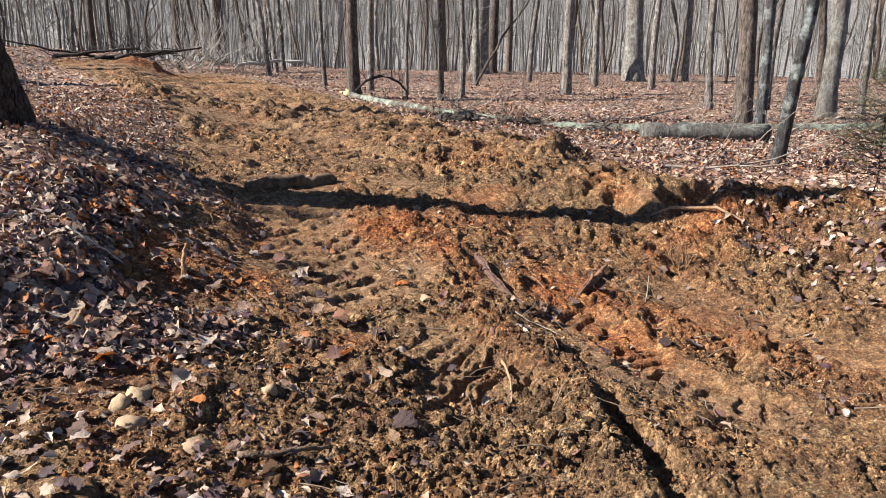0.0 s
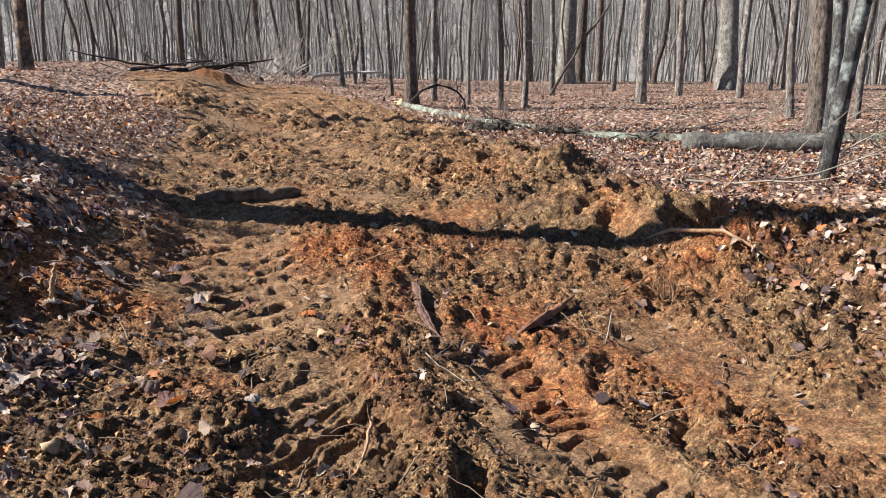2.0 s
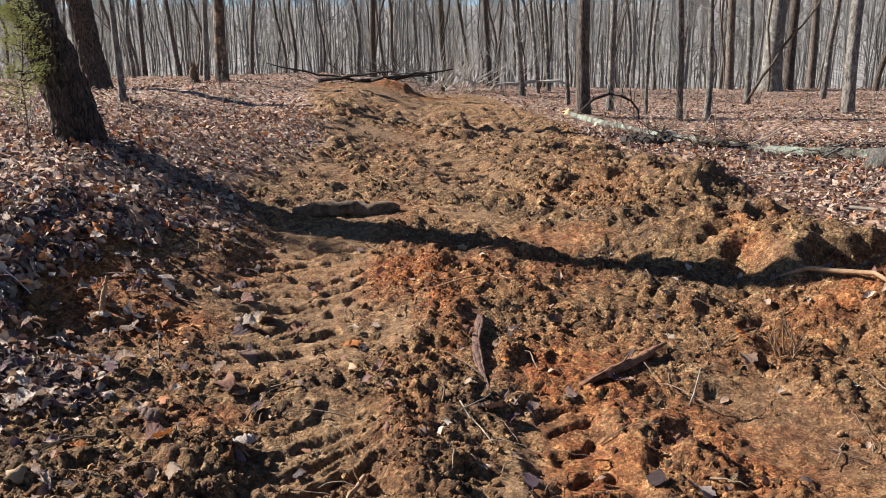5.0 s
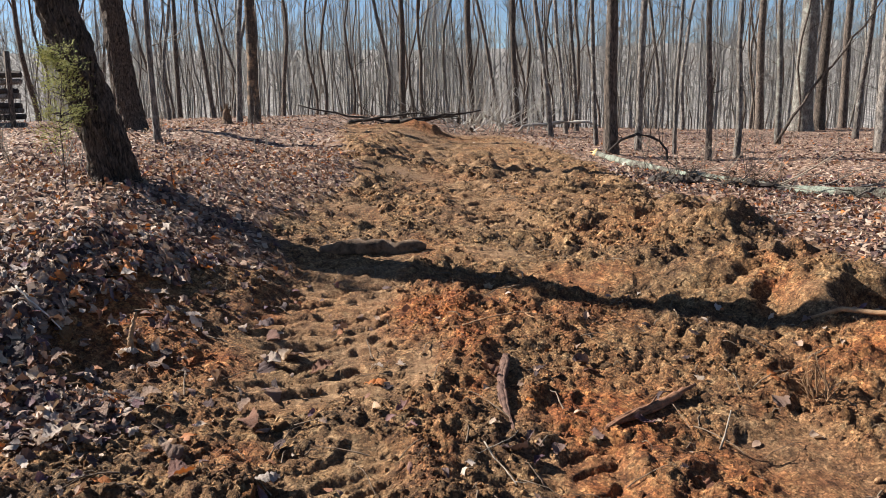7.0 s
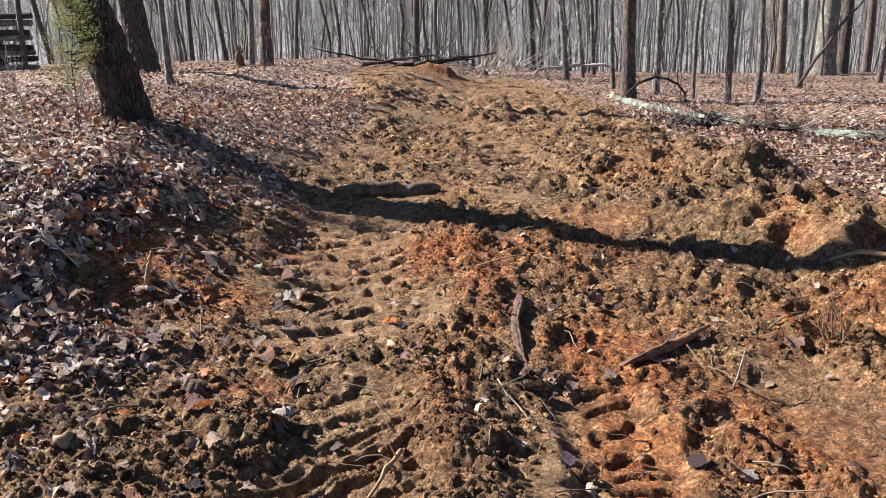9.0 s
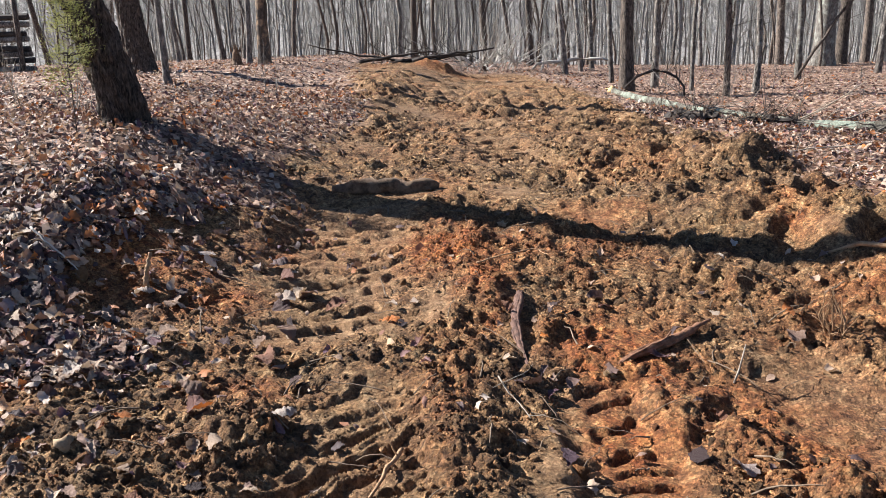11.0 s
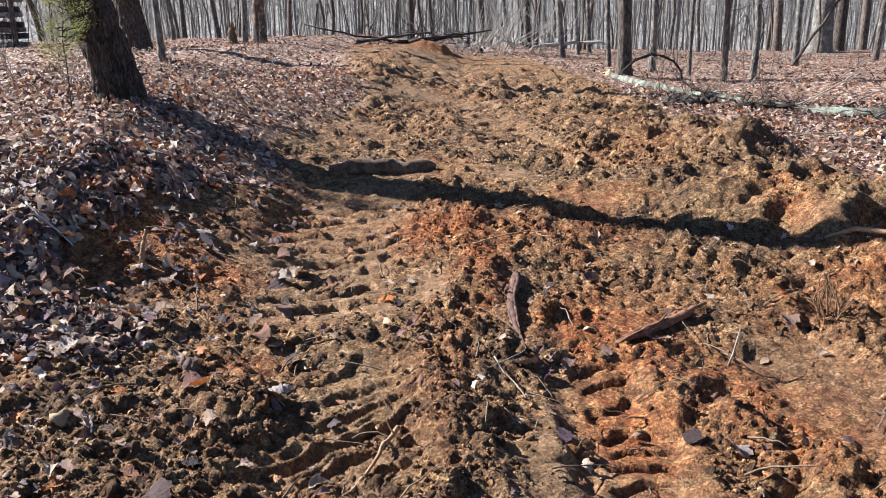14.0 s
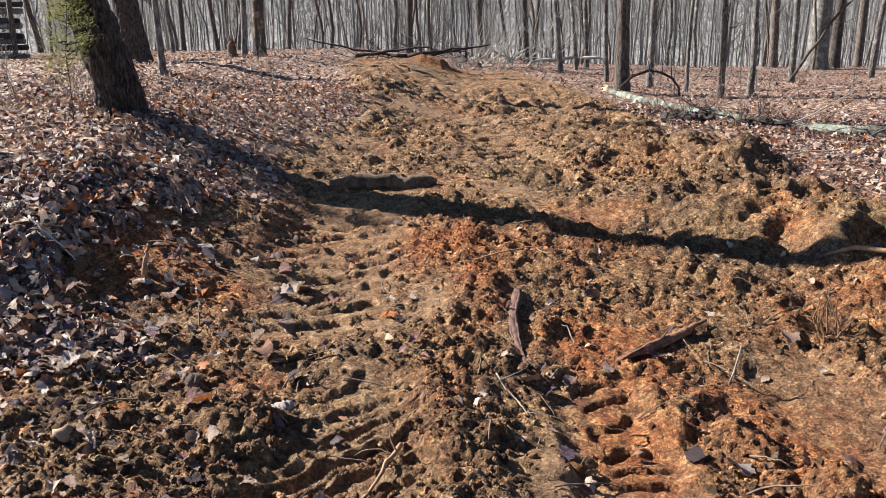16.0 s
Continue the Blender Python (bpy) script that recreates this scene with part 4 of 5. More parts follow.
def leaf_cloud(rng, x, y, size, rows=7, lift=0.012, tilt=0.35):
    """Many curled leaves on the ground, as one set of points and triangles."""
    n = len(x)
    s, wl = leaf_template(rows, True)
    _, wp = leaf_template(rows, False)
    w = np.where(rng.random(n)[:, None] < 0.62, wl, wp) * rng.uniform(0.75, 1.35, n)[:, None]
    w = w * (1 + (0.22 if rows < 10 else 0.08) * rng.uniform(-1, 1, (n, rows)))
    bend, fold, twist = (np.clip(rng.normal(m, d, n), -top, top) for m, d, top in ((0.1, 0.6, 0.7), (0.25, 0.5, 0.8), (0, 0.8, 0.9)))
    u = np.broadcast_to(s - 0.5, (n, rows))
    local = np.zeros((n, rows, 3, 3))
    for k, side in enumerate((-1, 0, 1)):
        local[:, :, k, 0] = u + (min(0.08, 0.35 / rows) * rng.uniform(-1, 1, (n, rows)) if side else 0)
        local[:, :, k, 1] = side * w * np.cos(fold)[:, None]
        local[:, :, k, 2] = bend[:, None] * (0.25 - u * u) + abs(side) * w * np.sin(fold)[:, None] + side * u * w * twist[:, None] * 2 + 0.05 * rng.uniform(-1, 1, (n, rows))
    local *= size[:, None, None, None]
    yaw, pitch, roll = rng.uniform(0, 2 * np.pi, n), rng.normal(0, tilt, n), rng.normal(0, tilt, n)
    cx, sx, cy, sy, cz, sz = np.cos(roll), np.sin(roll), np.cos(pitch), np.sin(pitch), np.cos(yaw), np.sin(yaw)
    X, Y, Z = local[..., 0], local[..., 1], local[..., 2]
    e = (slice(None), None, None)
    Y, Z = Y * cx[e] - Z * sx[e], Y * sx[e] + Z * cx[e]
    X, Z = X * cy[e] + Z * sy[e], -X * sy[e] + Z * cy[e]
    X, Y = X * cz[e] - Y * sz[e], X * sz[e] + Y * cz[e]
    # stand each leaf on the ground by its lowest part
    z0 = ground_height(x, y) + lift * rng.uniform(0, 1, n)
    slope_x = (land(x + 0.05, y) - land(x - 0.05, y)) / 0.1
    slope_y = (land(x, y + 0.05) - land(x, y - 0.05)) / 0.1
    Z = Z + X * slope_x[e] + Y * slope_y[e]
    Z = Z - 0.55 * Z.min(axis=(1, 2))[e] + z0[e]
    v = np.stack([X + x[e], Y + y[e], Z], -1).reshape(-1, 3)
    i, k = np.meshgrid(np.arange(rows - 1), np.arange(2), indexing="ij")
    a = (i * 3 + k).ravel()
    q = np.stack([a, a + 3, a + 4, a + 1], -1)
    f = (q[None] + (np.arange(n) * rows * 3)[:, None, None]).reshape(-1, 4)
    return v, f


def strew(rng, count, near, far, half, spare, power=1.0):
    """Places in a fan ahead of the track's mouth, thicker where spare(x, y) is high."""
    xs, ys = [], []
    while sum(map(len, xs)) < count:
        d = near * (far / near) ** rng.random(count) if power == 0 else (near ** power + (far ** power - near ** power) * rng.random(count)) ** (1 / power)
        a = np.radians(rng.uniform(-half[0], half[1], count))
        x, y = d * np.sin(a) - 0.35 * (1 - np.clip(d / 8, 0, 1)), d * np.cos(a)
        keep = rng.random(count) < spare(x, y)
        xs.append(x[keep])
        ys.append(y[keep])
    return np.concatenate(xs)[:count], np.concatenate(ys)[:count]


def leafy(x, y):
    return np.clip((1.0 - 0.55 * step(3.9, 3.3, y) * (x < 0) - 0.75 * step(5.4, 4.6, y) * (x > 1)) * (1 - earth(x, y)) + 0.003 + 0.05 * step(2.3, 2.8, x) * step(5.2, 4.6, y) + 0.02 * step(3.1, 2.5, y) * step(-0.9, -1.8, x) + 0.02 * step(-1.0, -1.7, x) * step(6, 5, y) + 0.015 * step(0.15, 0.5, perlin(x * 1.5, y * 1.5, 71)) * (x < -0.6), 0, 1)


def litter():
    rng = np.random.default_rng(21)
    x, y = strew(rng, 11500, 1.7, 5.6, (52, 58), leafy, 1.7)
    v, f = leaf_cloud(rng, x, y, rng.uniform(0.032, 0.09, len(x)), 8, 0.03, 0.3)
    near = solid("leaf_litter", (v, f), LITTER, "thick brown oak leaf litter on the banks", "leaf litter", kind="stuff")
    x, y = strew(rng, 27000, 4.6, 13.0, (44, 58), leafy, 0.9)
    v, f = leaf_cloud(rng, x, y, rng.uniform(0.026, 0.078, len(x)), 4, 0.04, 0.55)
    solid("leaf_litter", (v, f), LITTER, "brown leaf litter among fallen branches", "leaf litter", kind="stuff")
    x, y = strew(rng, 24000, 10.0, 42.0, (42, 54), leafy, 0.5)
    v, f = leaf_cloud(rng, x, y, rng.uniform(0.05, 0.11, len(x)), 3, 0.03, 0.35)
    solid("leaf_litter", (v, f), LITTER, "brown leaf litter over the wood floor", "leaf litter", kind="stuff")
    # the leaves that can be told apart beside the track's mouth
    meshes = []
    for k in range(14):
        v, f = leaf_cloud(rng, np.zeros(1), np.zeros(1), np.ones(1), 19, 0.0, 0.25)
        v[:, 2] -= v[:, 2].min()
        meshes.append(mesh_from("leaf", v, f, LEAF))
    x, y = np.concatenate([rng.uniform(-2.9, -1.0, 6000), rng.uniform(-1.2, 2.9, 900)]), np.concatenate([rng.uniform(1.7, 4.8, 6000), rng.uniform(2.0, 5.2, 900)])
    keep = rng.random(len(x)) < leafy(x, y) * 0.8 + 0.06
    bank, floor = np.flatnonzero(keep & (np.arange(len(x)) < 6000))[:250], np.flatnonzero(keep & (np.arange(len(x)) >= 6000))[:35]
    for k in np.concatenate([bank, floor]):
        ob = new("leaf", meshes[int(rng.integers(14))])
        size = rng.uniform(0.07, 0.15)
        ob.matrix_basis = Matrix.LocRotScale((x[k], y[k], high(x[k], y[k]) + 0.004), Euler((rng.normal(0, 0.25), rng.normal(0, 0.25), rng.uniform(0, 6.28))), (size, size, size))
        ob.parent = near


def rounded_clods(rng, x, y, size, fine):
    """Lumps of earth, each knocked out of round."""
    bm = bmesh.new()
    bmesh.ops.create_icosphere(bm, subdivisions=2 if fine else 1, radius=1.0)
    base = np.array([v.co for v in bm.verts])
    faces = np.array([[v.index for v in f.verts] for f in bm.faces])
    bm.free()
    n, m = len(x), len(base)
    knobs = sum(0.2 * np.sin((2.2 + 1.8 * k) * (base @ rng.normal(0, 1, (n, 3, 1)))[..., 0] + rng.uniform(0, 6.28, (n, 1))) for k in range(3))
    v = base[None] * (1 + knobs + 0.09 * rng.uniform(-1, 1, (n, m)))[..., None] * rng.uniform(0.6, 1.25, (n, 1, 3))
    ang = rng.uniform(0, 6.28, n)
    c, s = np.cos(ang)[:, None], np.sin(ang)[:, None]
    v = np.stack([v[..., 0] * c - v[..., 1] * s, v[..., 0] * s + v[..., 1] * c, v[..., 2]], -1) * size[:, None, None]
    tip = rng.normal(0, 0.6, n)[:, None]
    v = np.stack([v[..., 0], v[..., 1] * np.cos(tip) - v[..., 2] * np.sin(tip), v[..., 1] * np.sin(tip) + v[..., 2] * np.cos(tip)], -1)
    z = ground_height(x, y) + size * rng.uniform(-0.6, 0.15, n)
    v = v + np.stack([x, y, z], -1)[:, None]
    f = (faces[None] + (np.arange(n) * m)[:, None, None]).reshape(-1, 3)
    return v.reshape(-1, 3), f


def loose(x, y):
    _, firm = tracks(x, y)
    heap = step(0.35, 1.2, churn(x, y)) * step(-0.3, 0.3, perlin(x * 2.6, y * 2.6, 81))
    return earth(x, y) * (1 - 0.6 * firm - 0.4 * bump_at(x, y, 0.58, 2.9, 0.22, 0.5)) * (0.12 + 0.88 * heap) + 0.2 * (1 - earth(x, y)) * (y < 4.5) * (x < 0) + 0.6 * step(2.9, 2.4, y) * step(-0.9, -1.4, x) + 0.35 * step(2.7, 2.1, y) * step(0.3, 0.0, x)


def clods():
    rng = np.random.default_rng(31)
    for count, lo, hi, near, far, fine, power in ((1500, 0.010, 0.024, 1.6, 6.5, True, 0.8), (22000, 0.004, 0.015, 1.5, 6.5, False, 0.9), (4500, 0.010, 0.032, 6.3, 14.0, False, 0.9)):
        x, y = strew(rng, count, near, far, (46, 40), loose, power)
        size = lo * (hi / lo) ** (rng.random(count) ** 1.6)
        v, f = rounded_clods(rng, x, y, size, fine)
        ob = solid("soil_clods", (v, f), CLOD, "loose crumbled clods of orange-brown clay soil", "soil", kind="stuff", smooth=fine)
        give_soils(ob.data, v[:, 0].astype(float), v[:, 1].astype(float))


def single_clods():
    """The lumps that can be told apart at the track's mouth."""
    rng = np.random.default_rng(33)
    meshes = []
    for k in range(12):
        v, f = rounded_clods(rng, np.zeros(1), np.zeros(1), np.ones(1), True)
        v = v - v.mean(0)
        me = mesh_from("clod", v, f, CLOD_SINGLE)
        meshes.append(me)
    x, y = strew(rng, 290, 1.7, 4.6, (40, 36), loose, 0.8)
    z = ground_height(x, y)
    for a, b, c in zip(x, y, z):
        ob = new("clod", meshes[int(rng.integers(12))])
        size = rng.uniform(0.016, 0.040) * (1.6 if a < -1.6 and 3.6 < b else 1.0)
        ob.matrix_basis = Matrix.LocRotScale((a, b, c - 0.25 * size), Euler((rng.uniform(0, 6), rng.uniform(0, 6), rng.uniform(0, 6))), (size, size * rng.uniform(0.7, 1.1), size * rng.uniform(0.7, 1.1)))
        ob.parent = ground


litter()
clods()
single_clods()


# ---- fallen wood, roots and brush ----
def round_wood(name, points, radii, material, label, category, sides=9, seed=0, rough=0.08, group=""):
    return solid(name, tube(points, radii, sides, rough, np.random.default_rng(seed)), material, label, category, group)


def torn_root(name, spine, radii, material, label, seed):
    """A ragged root: a core with torn strands of bark twisting along it."""
    rng = np.random.default_rng(seed)
    p, r = np.asarray(spine, float), np.asarray(radii, float)
    s = np.linspace(0, len(p) - 1, 3 * len(p))
    p = np.stack([np.interp(s, range(len(p)), p[:, k]) for k in range(3)], -1)
    r = np.interp(s, range(len(r)), r) * (1 + 0.16 * rng.normal(size=len(s)))
    pieces = [tube(p + rng.normal(0, 0.003, p.shape), r * 0.8, 10, 0.2, rng)]
    for k in range(6):
        a, b = sorted(rng.choice(len(p) + 1, 2, replace=False))
        if b - a < 5:
            a, b = max(0, b - 6), min(len(p), a + 7)
        turn = rng.uniform(0, 6.28) + np.linspace(0, rng.uniform(-1.5, 1.5), b - a)
        way = np.gradient(p, axis=0)[a:b]
        way /= np.linalg.norm(way, axis=1)[:, None]
        side = np.cross(way, (0, 0, 1.0))
        q = p[a:b] + (r[a:b] * 0.75)[:, None] * (np.cos(turn)[:, None] * side + np.sin(turn)[:, None] * np.array([0, 0, 1.0]))
        q[-1] += rng.normal(0, 0.012, 3)
        pieces.append(tube(q, r[a:b] * rng.uniform(0.25, 0.5) * np.linspace(1, 0.5, b - a), 5, 0.2, rng))
    return solid(name, joined(pieces), material, label, "root")


def fallen_log():
    """The long lichen-covered log, its split end towards the track's head."""
    rng = np.random.default_rng(3)
    line = [(2.62, 16.2), (2.95, 13.2), (3.5, 10.4), (4.9, 9.2), (6.1, 8.3), (7.6, 7.65), (9.8, 6.9)]
    d = np.linspace(0, 6, 34)
    x, y = np.interp(d, range(7), [a for a, _ in line]), np.interp(d, range(7), [b for _, b in line])
    k = np.ones(7) / 7
    x[3:-3], y[3:-3] = np.convolve(x, k, "valid"), np.convolve(y, k, "valid")
    r = np.interp(d, [0, 1, 3, 6], [0.055, 0.062, 0.066, 0.085]) * (1 + 0.06 * rng.normal(size=len(d)))
    z = np.array([low(a, b) for a, b in zip(x, y)]) + r * (0.75 + 0.3 * np.sin(d * 2.3))
    root = thing("fallen_log", float(x[0]), float(y[0]), 0, "long fallen log with pale green lichen bark, one end split", "log")
    p = np.stack([x - x[0], y - y[0], z], -1)
    part("stem", tube(p, r, 14, 0.18, rng), BARK_MOSS, root)
    w = p[0] - p[1]
    w /= np.linalg.norm(w)
    splints = [tube(curve(p[0] + rng.normal(0, 0.03, 3), p[0] + w * rng.uniform(0.2, 0.75) + rng.normal(0, 0.05, 3), 0, 4), [0.05, 0.045, 0.03, 0.01], 5) for _ in range(6)]
    part("split_end", joined(splints), FRESH, root, "fresh orange splintered wood")


fallen_log()
b = low(4.7, 7.5)
round_wood("log_stub", curve((4.35, 7.97, b + 0.05), (5.9, 7.3, b + 0.06), 0.02, 10, 0.012, np.random.default_rng(4)), np.linspace(0.14, 0.145, 10) * (1 + 0.12 * np.sin(np.arange(10) * 2.1)), BARK_PALE, "short thick grey log lying before the long one", "log", 14, 5)
torn_root("bent_root", [(a, b, high(a, b) + c) for a, b, c in ((0.20, 4.28, 0.0), (0.19, 4.2, 0.012), (0.18, 4.10, 0.02), (0.165, 4.0, 0.02), (0.16, 3.9, 0.018), (0.165, 3.8, 0.012), (0.18, 3.7, 0.004), (0.2, 3.58, 0.0), (0.215, 3.45, 0.002))], [0.018, 0.028, 0.031, 0.026, 0.027, 0.022, 0.016, 0.009, 0.005], DARK_ROOT, "dark torn root sticking out of the clay", 6)
torn_root("root_piece", [(a, b, high(a, b) + c) for a, b, c in ((0.58, 3.54, 0.0), (0.7, 3.62, 0.012), (0.82, 3.72, 0.02), (0.93, 3.82, 0.022), (1.04, 3.90, 0.024), (1.13, 3.98, 0.026), (1.22, 4.05, 0.024))], [0.012, 0.022, 0.028, 0.027, 0.028, 0.022, 0.010], ROOT, "reddish brown root lying across the clay", 7)
round_wood("arched_root", [(2.12, 4.74, high(2.12, 4.74)), (2.24, 4.62, high(2.24, 4.62) + 0.04), (2.37, 4.50, high(2.37, 4.5) + 0.06), (2.50, 4.36, high(2.5, 4.36) + 0.06), (2.63, 4.20, high(2.63, 4.2) + 0.04), (2.74, 4.04, high(2.74, 4.04))], [0.013, 0.016, 0.016, 0.015, 0.012, 0.008], TAN_ROOT, "tan root arching out of the cut bank", "root", 8, 8, 0.08)
round_wood("buried_log", curve((-1.20, 6.04, high(-1.2, 6.04) + 0.015), (-0.36, 6.16, high(-0.36, 6.16) + 0.015), 0.0, 15, 0.012, np.random.default_rng(9)), 0.062 * np.array([0.5, 0.8, 0.9, 0.95, 1.1, 1.0, 1.05, 0.9, 1.1, 1, 1.1, 0.9, 0.9, 0.7, 0.4]), ROTTEN, "dark half-buried log across the track", "log", 12, 9, 0.2)
round_wood("twig", [(1.19, 3.52, high(1.19, 3.52)), (1.22, 3.55, -0.10), (1.26, 3.6, 0.01)], [0.006, 0.005, 0.003], STICK, "pale twig stuck upright in the clay", "twig", 5, 10)


def brush_pile():
    rng = np.random.default_rng(12)
    z = low(-3, 23.5)
    root = thing("brush_pile", -3.0, 23.8, z, "heap of dark broken limbs at the head of the track", "brush pile")
    part("pole", tube(curve((-2.25, 0.2, 1.33 - z), (0.85, 0.2, 0.72 - z), -0.05, 9, 0.02, rng), np.linspace(0.02, 0.04, 9), 6, 0.05, rng), CHAR, root, "long leaning dead pole")
    for k in range(5):
        a = rng.uniform(-0.9, 1.2)
        part("limb", tube(curve((a, rng.uniform(-0.4, 0.4), rng.uniform(0.0, 0.15)), (a + rng.uniform(1.6, 3.0), rng.uniform(-0.3, 0.5), rng.uniform(0.15, 0.5)), 0.02, 8, 0.02, rng), np.linspace(0.055, 0.02, 8), 7, 0.12, rng), CHAR, root)
    for _ in range(46):
        twigs = []
        a = np.array([rng.uniform(-0.8, 3.0), rng.uniform(-0.5, 0.8), rng.uniform(0.0, 0.35)])
        limb_set(rng, a, rng.normal(0, 1, 3) * (1, 0.5, 0.5) + (0, 0, 0.3), rng.uniform(0.6, 1.6), 0.014, 1, twigs)
        part("twig", joined(twigs), CHAR, root)


def brush_tangle():
    """Pale branches of a felled crown."""
    rng = np.random.default_rng(13)
    z = low(1.8, 27)
    root = thing("brush_tangle", 1.5, 27.2, z, "tangle of pale grey branches from a felled crown", "branches")
    part("branch", tube(np.array([(0.15, 0, 0.06), (0.30, 0, 0.24), (0.7, 0.05, 0.30), (1.1, 0.05, 0.28), (1.6, 0.1, 0.37), (2.1, 0.1, 0.34), (2.5, 0, 0.36), (2.9, 0, 0.20)]), [0.03, 0.05, 0.06, 0.055, 0.065, 0.06, 0.05, 0.03], 8, 0.12, rng), PALE_WOOD, root, "thick pale curved branch")
    for _ in range(60):
        out = []
        a = np.array([rng.uniform(-2.4, 1.6), rng.uniform(-0.8, 1.2), rng.uniform(0.0, 0.3)])
        limb_set(rng, a, rng.normal(0, 1, 3) * (1, 0.4, 0.3) + (0, 0, 0.9), rng.uniform(1.0, 2.6), 0.024, 1, out)
        part("twig", joined(out), PALE_WOOD, root)


def wood_floor_branches():
    rng = np.random.default_rng(14)
    z = low(3.9, 17)
    bent = np.array([(3.0, 17.1, z + 0.22), (3.3, 17.1, z + 0.40), (3.6, 17.05, z + 0.52), (3.85, 17.0, z + 0.50), (4.05, 16.95, z + 0.38), (4.18, 16.85, z + 0.18), (4.22, 16.8, z - 0.02)])
    pieces = [tube(bent + rng.normal(0, 0.015, bent.shape), [0.024, 0.026, 0.030, 0.027, 0.025, 0.022, 0.02], 7, 0.15, rng)]
    for k in (1, 2, 3, 4):
        limb_set(rng, bent[k], (rng.normal(0, 0.6), rng.normal(0, 0.4), 0.8), rng.uniform(0.4, 0.9), 0.010, 1, pieces)
    solid("elbow_branch", joined(pieces), CHAR, "dark bent branch propped by the split log", "branch")
    for k in range(46):
        a, b = rng.uniform(2.6, 8.5), rng.uniform(5.8, 14.5) if k < 26 else rng.uniform(5.6, 8.2)
        t, length = rng.uniform(-0.7, 0.7), rng.uniform(0.6, 2.2)
        e = (a + length * math.cos(t), b + length * math.sin(t))
        out = []
        z0, z1 = low(a, b) + 0.03, low(*e) + rng.uniform(0.05, 0.28)
        limb_set(rng, (a, b, z0), np.array([e[0] - a, e[1] - b, (z1 - z0) - 0.35 * length]) / length, length, rng.uniform(0.008, 0.020), 1, out)
        solid("fallen_branch", joined(out), STICK if k % 3 else TWIGS, "thin grey fallen branch among brown leaves", "branch", "fallen branches")
    spine = curve((8.75, 22.9, low(8.75, 22.9)), (11.6, 23.2, 3.9), 0.1, 12, 0.05, rng)
    pieces = [tube(spine, np.linspace(0.05, 0.020, 12), 7, 0.12, rng)]
    for k in range(4, 12):
        limb_set(rng, spine[k], (rng.normal(0.4, 0.5), rng.normal(0, 0.5), 0.5), rng.uniform(0.5, 1.3), 0.012, 1, pieces)
    solid("dead_pole", joined(pieces), BARK_BROWN, "dead pole with bare side twigs leaning against slim trees", "pole")


def sticks():
    """Small sticks and rootlets strewn over clay and leaves."""
    rng = np.random.default_rng(15)
    out = []
    x, y = strew(rng, 460, 1.7, 9.0, (46, 42), lambda a, b: 0.5 + 0 * a, 0.7)
    t, length = rng.uniform(0, 6.28, len(x)), 0.04 + 0.26 * rng.random(len(x)) ** 2
    x1, y1 = x + length * np.cos(t), y + length * np.sin(t)
    for a, b, h, c, d, k in zip(x, y, ground_height(x, y), x1, y1, ground_height(x1, y1)):
        p = curve((a, b, h + 0.01), (c, d, k + rng.uniform(0.0, 0.04)), rng.uniform(0, 0.03), 6, 0.004, rng)
        out.append(tube(p, np.linspace(rng.uniform(0.002, 0.006), 0.0018, 6), 4, cap=False))
    solid("sticks", joined(out), ROOTLET, "small dry sticks and rootlets on the ground", "sticks", kind="stuff")


def stones():
    rng = np.random.default_rng(16)
    for a, b, s in ((0.71, 4.83, 0.055), (0.99, 4.35, 0.04), (0.13, 5.34, 0.05), (2.62, 5.39, 0.07), (2.3, 5.6, 0.05), (2.45, 4.6, 0.05), (1.05, 5.25, 0.045), (1.98, 4.72, 0.09),
                    (-2.20, 2.76, 0.10), (-2.24, 2.53, 0.11), (-1.99, 2.29, 0.10), (-2.27, 2.68, 0.07), (-2.36, 2.62, 0.09), (-1.62, 2.62, 0.06)):
        v, f = rounded_clods(rng, np.array([a]), np.array([b]), np.array([s * 0.65]), True)
        v[:, 2] -= 0.2 * s
        solid("stone", (v, f), STONE, "pale tan stone half sunk in soil", "stone", "loose stones")


def lying_stick(name, line, radius, material, label, category="stick", seed=0, forks=0):
    """A stick that follows the ground at the given lifts, with side shoots if it has forks."""
    rng = np.random.default_rng(seed)
    p = np.array([(a, b, high(a, b) + c) for a, b, c in line])
    s = np.linspace(0, len(p) - 1, 4 * len(p))
    p = np.stack([np.interp(s, range(len(p)), p[:, k]) for k in range(3)], -1) + rng.normal(0, radius * 0.25, (len(s), 3))
    pieces = [tube(p, np.linspace(radius, radius * 0.45, len(p)), 7, 0.15, rng)]
    for k in range(forks):
        at = rng.integers(2, len(p) - 1)
        limb_set(rng, p[at], (rng.normal(0, 0.7), rng.normal(0, 0.7), 0.15), rng.uniform(0.10, 0.22), radius * 0.6, 0, pieces)
    return solid(name, joined(pieces), material, label, category)


